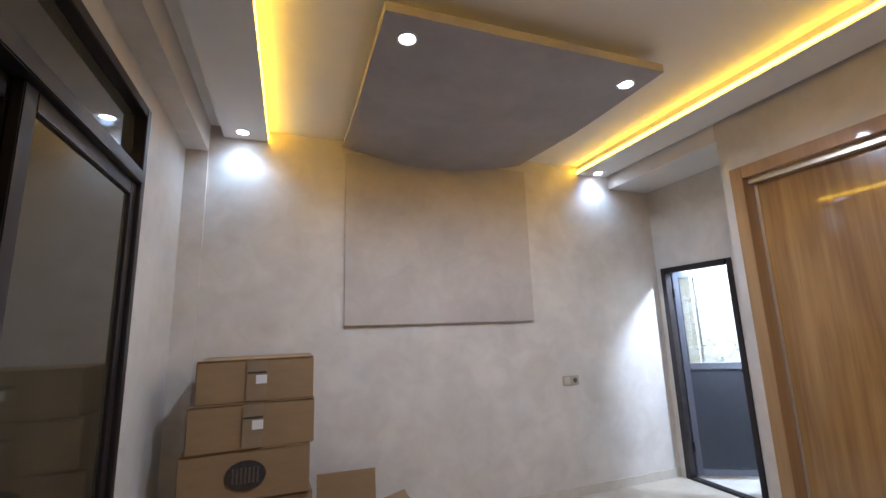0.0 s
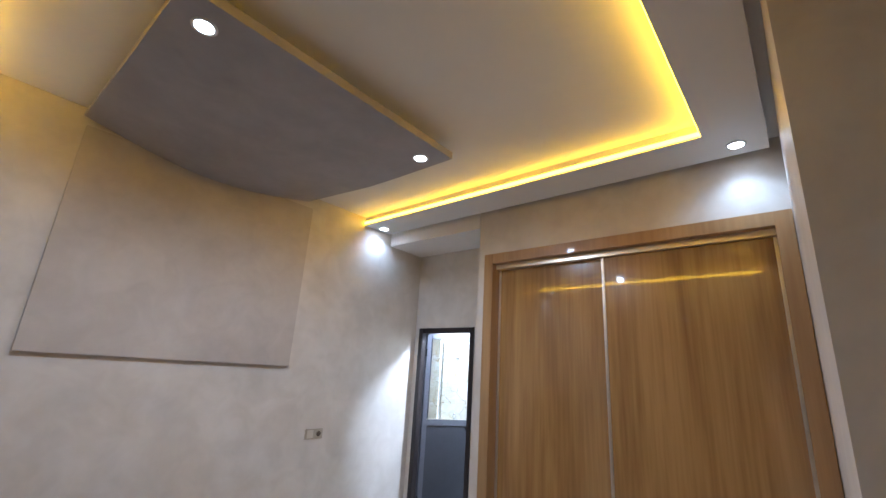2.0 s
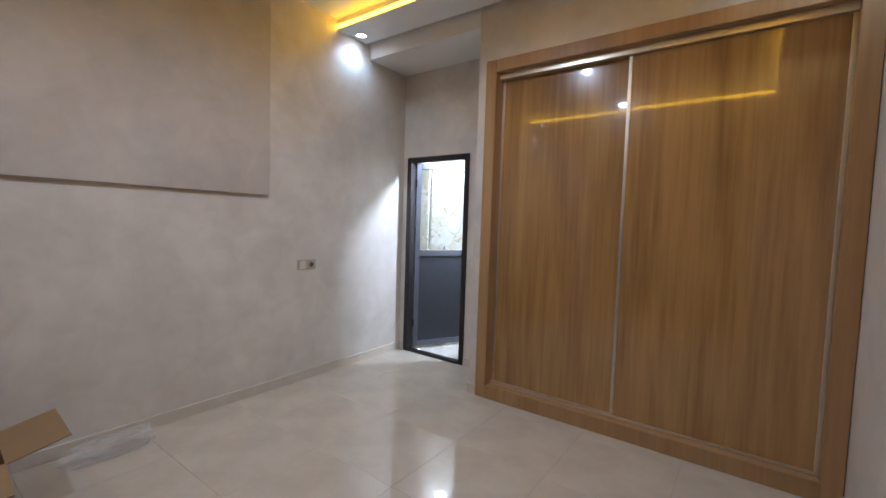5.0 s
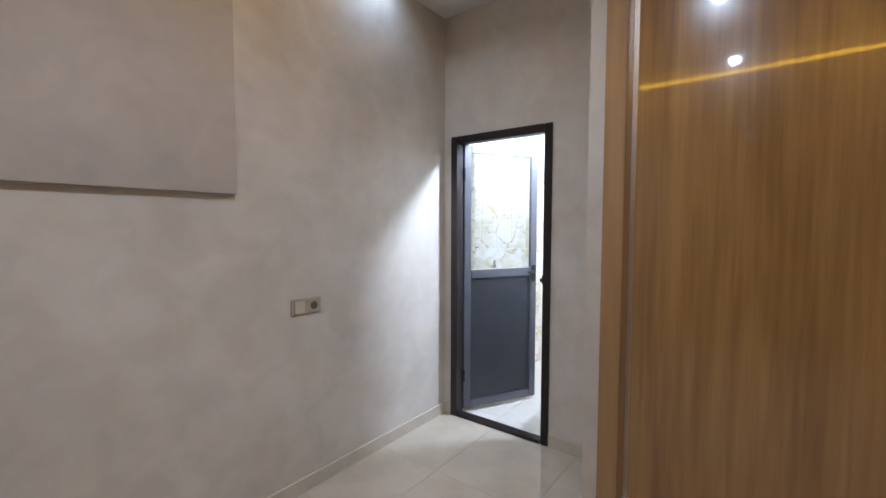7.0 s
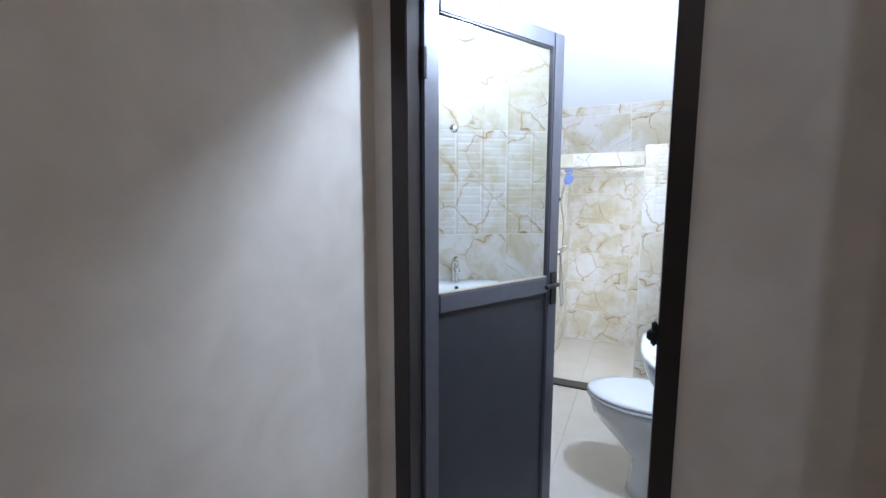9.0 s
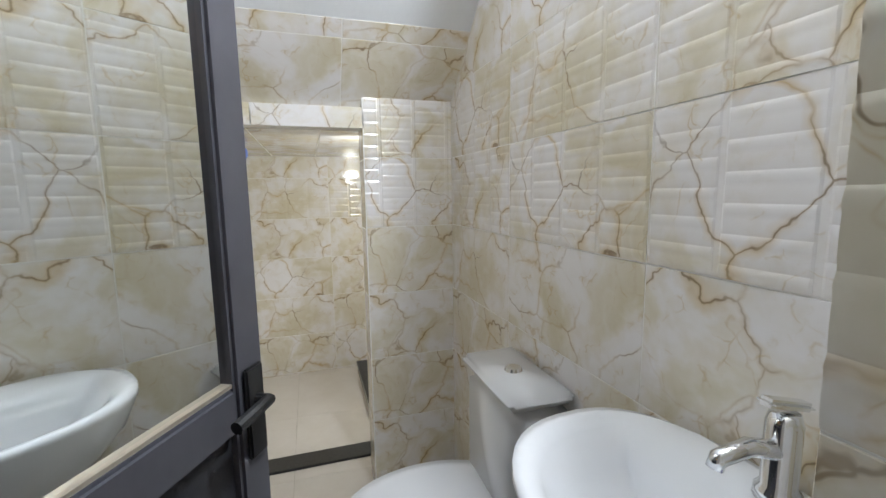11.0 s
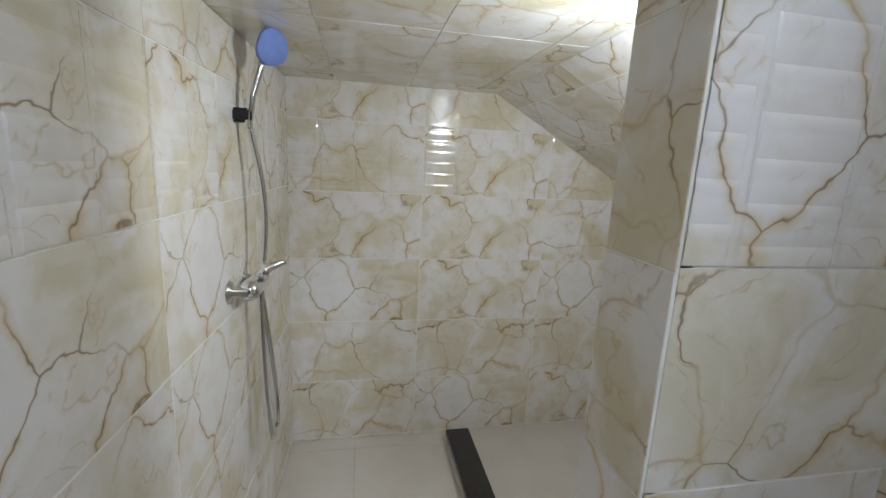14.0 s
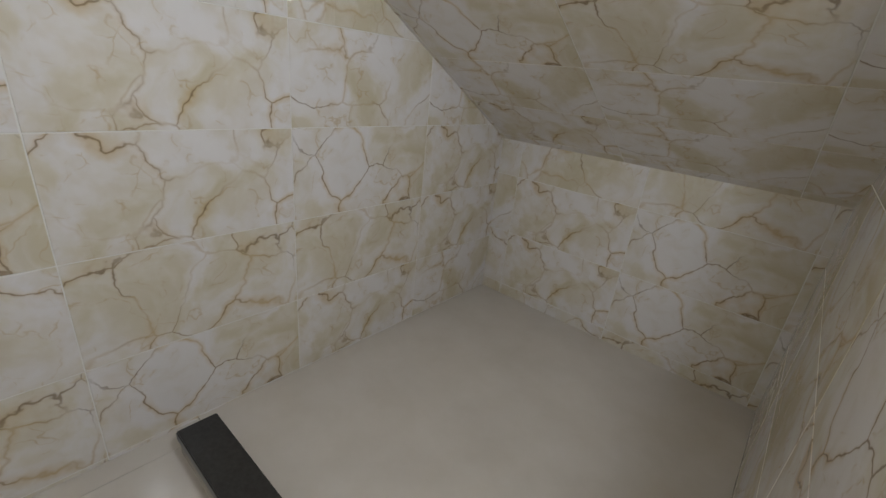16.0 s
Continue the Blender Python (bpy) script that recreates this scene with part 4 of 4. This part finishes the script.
def basin_ring(rx, ry, z, back=0.0, n=40):
    pts = []
    for k in range(n):
        a = 2 * math.pi * k / n
        c, s = math.cos(a), math.sin(a)
        sx_ = math.copysign(abs(c) ** 0.75, c) * rx * 1.06
        y = (math.copysign(abs(s) ** 0.85, s)) * (ry * 0.68 if s > 0 else 0.16)
        pts.append((sx_, 0.17 + max(y, -0.165 + back), z))
    return pts


Z = 0.955
part("bowl", loft([basin_ring(0.10, 0.14, Z - 0.20, 0.03), basin_ring(0.18, 0.22, Z - 0.15, 0.02), basin_ring(0.245, 0.285, Z - 0.07), basin_ring(0.268, 0.31, Z - 0.012), basin_ring(0.266, 0.308, Z),
                   basin_ring(0.245, 0.285, Z + 0.002, 0.02), basin_ring(0.22, 0.255, Z - 0.012, 0.10), basin_ring(0.19, 0.215, Z - 0.07, 0.12), basin_ring(0.12, 0.13, Z - 0.125, 0.14), basin_ring(0.03, 0.03, Z - 0.135, 0.15)]), CERAMIC, sk2, smooth=True)
part("pedestal", loft([oval(0, 0.15, 0.10, 0.11, 0.0), oval(0, 0.15, 0.085, 0.095, 0.08), oval(0, 0.15, 0.08, 0.09, 0.6), oval(0, 0.16, 0.10, 0.12, Z - 0.16)]), CERAMIC, sk2, smooth=True)
bm = bmesh.new()
bmesh.ops.create_cone(bm, cap_ends=True, segments=24, radius1=0.028, radius2=0.024, depth=0.008, matrix=Matrix.Translation((0, 0.17, Z - 0.130)))
part("drain", bm, CHROME, sk2, "chrome drain grate")
bm = bmesh.new()
bmesh.ops.create_cone(bm, cap_ends=True, segments=18, radius1=0.011, radius2=0.011, depth=0.006, matrix=Matrix.Translation((0, 0.112, Z - 0.024)) @ pose(0, 0, 0, -70))
part("overflow", bm, RUBBER, sk2)
part("sticker", B(-0.055, 0.035, -0.002, 0.002, -0.016, 0.016, m=pose(0, 0.119, Z - 0.056, 14, 0, 0)), VIOLET, sk2, "violet maker's sticker")
tap = thing("basin_tap", "chrome single-lever tap on the basin", "tap", loc=(SKX, SKY + 0.055, FLOOR + Z + 0.001))
part("body", tube([(0, 0, 0), (0, 0, 0.012), (0, 0, 0.02), (0, 0, 0.105), (0, 0, 0.12)], [0.028, 0.027, 0.021, 0.021, 0.017], 18), CHROME, tap, smooth=True)
part("spout", tube([(0, 0.01, 0.07), (0, 0.06, 0.085), (0, 0.11, 0.08), (0, 0.115, 0.068)], [0.013, 0.012, 0.011, 0.010], 14), CHROME, tap, smooth=True)
part("lever", B(-0.012, 0.012, -0.01, 0.075, 0.122, 0.134, bevel=0.005, m=pose(0, 0, 0, 14)), CHROME, tap)
wf = thing("wall_valve", "small chrome fitting on the tiled wall above the basin", "valve", loc=(SKX, SKY - 0.012, 1.79))
part("flange", tube([(0, 0, 0), (0, 0.008, 0)], [0.028, 0.022], 18), CHROME, wf)
part("stem", tube([(0, 0.006, 0), (0, 0.04, 0), (0, 0.045, -0.012)], [0.010, 0.011, 0.009], 12), CHROME, wf)

# ---- shower set ----
sh = thing("shower_set", "chrome hand shower with hose, rail bracket and mixer", "shower", loc=(6.60, LY1 + 0.035, 0))
bd = part("mixer_body", tube([(-0.075, -0.055, 0.955), (-0.05, -0.055, 0.955), (0.05, -0.055, 0.955), (0.075, -0.055, 0.955)], [0.022, 0.027, 0.027, 0.022], 16), CHROME, sh, smooth=True)
for s in (-0.07, 0.07):
    part("wall_flange", tube([(s, -0.005, 0.955), (s, -0.014, 0.955), (s, -0.02, 0.955), (s, -0.055, 0.955)], [0.032, 0.030, 0.013, 0.013], 16), CHROME, bd, smooth=True)
part("lever", tube([(0, -0.07, 0.975), (0.01, -0.085, 1.0), (0.035, -0.12, 1.01), (0.04, -0.13, 1.01)], [0.018, 0.014, 0.009, 0.008], 12), CHROME, bd, smooth=True)
part("bracket", B(0.014, 0.046, -0.058, -0.004, 1.382, 1.418, bevel=0.007), RUBBER, sh, "black plastic bracket")
hh = part("hand_shower", tube([(0.03, -0.045, 1.37), (0.033, -0.056, 1.45), (0.040, -0.075, 1.52), (0.045, -0.092, 1.565)], [0.011, 0.012, 0.013, 0.016], 14), CHROME, sh, smooth=True)
part("shower_head", tube([(0.042, -0.076, 1.584), (0.044, -0.088, 1.580), (0.036, -0.108, 1.572), (0.030, -0.114, 1.570)], [0.016, 0.040, 0.046, 0.043], 24), BLUE, hh, "blue plastic spray head", smooth=True)
hose = []
for i in range(161):
    f = i / 160
    if f < 0.42:
        g = f / 0.42
        hose.append((0.03 + 0.02 * math.sin(g * 3), -0.05 - 0.012 * g - 0.02 * math.sin(math.pi * g), 1.37 - 0.43 * g))
    else:
        g = (f - 0.42) / 0.58
        hose.append((0.03 + 0.05 * math.sin(math.pi * g) * (1.0 if g > 0.5 else -0.3), -0.062 - 0.045 * math.sin(math.pi * g) * g, 0.94 - 0.46 * math.sin(math.pi * g)))
part("hose", tube(hose, [0.0082 + 0.0014 * (i % 2) for i in range(161)], 12), CHROME, sh, "ribbed chrome hose", smooth=True)

# ---- floor tiles ----
FT = 0.60


def floor_tiles(parent, x0, x1, y0, y1, ox, oy, material, name):
    made = {}
    for i in range(math.floor((x0 - ox) / FT), math.ceil((x1 - ox) / FT)):
        for j in range(math.floor((y0 - oy) / FT), math.ceil((y1 - oy) / FT)):
            a0, a1 = max(x0, ox + i * FT + 0.0006), min(x1, ox + (i + 1) * FT - 0.0006)
            b0, b1 = max(y0, oy + j * FT + 0.0006), min(y1, oy + (j + 1) * FT - 0.0006)
            if a1 - a0 < 0.01 or b1 - b0 < 0.01:
                continue
            key = (round(a1 - a0, 3), round(b1 - b0, 3))
            if key not in made:
                w, d = key[0] / 2, key[1] / 2
                e = 0.0005
                vs = [(-w, -d, -0.004), (w, -d, -0.004), (w, d, -0.004), (-w, d, -0.004), (-w, -d, -e), (w, -d, -e), (w, d, -e), (-w, d, -e), (-w + e, -d + e, 0), (w - e, -d + e, 0), (w - e, d - e, 0), (-w + e, d - e, 0)]
                fs = [(8, 9, 10, 11)]
                for k in range(4):
                    q = (k + 1) % 4
                    fs += [(k, q, 4 + q, 4 + k), (4 + k, 4 + q, 8 + q, 8 + k)]
                me = bpy.data.meshes.new(name)
                me.from_pydata(vs, [], fs)
                me.materials.append(material)
                made[key] = me
            t = new(name, made[key])
            t.parent = parent
            t.location = ((a0 + a1) / 2, (b0 + b1) / 2, FLOOR)


floor_tiles(floor_ob, WEST, DOORX + 0.0, -1.6, NORTH, 0.35, 0.15, FLOORTILE, "floor_tile")
floor_tiles(bath_floor, DOORX + 0.06, FAR, 2.35, 3.62, 4.2, 2.6, BATHFLOOR, "floor_tile")
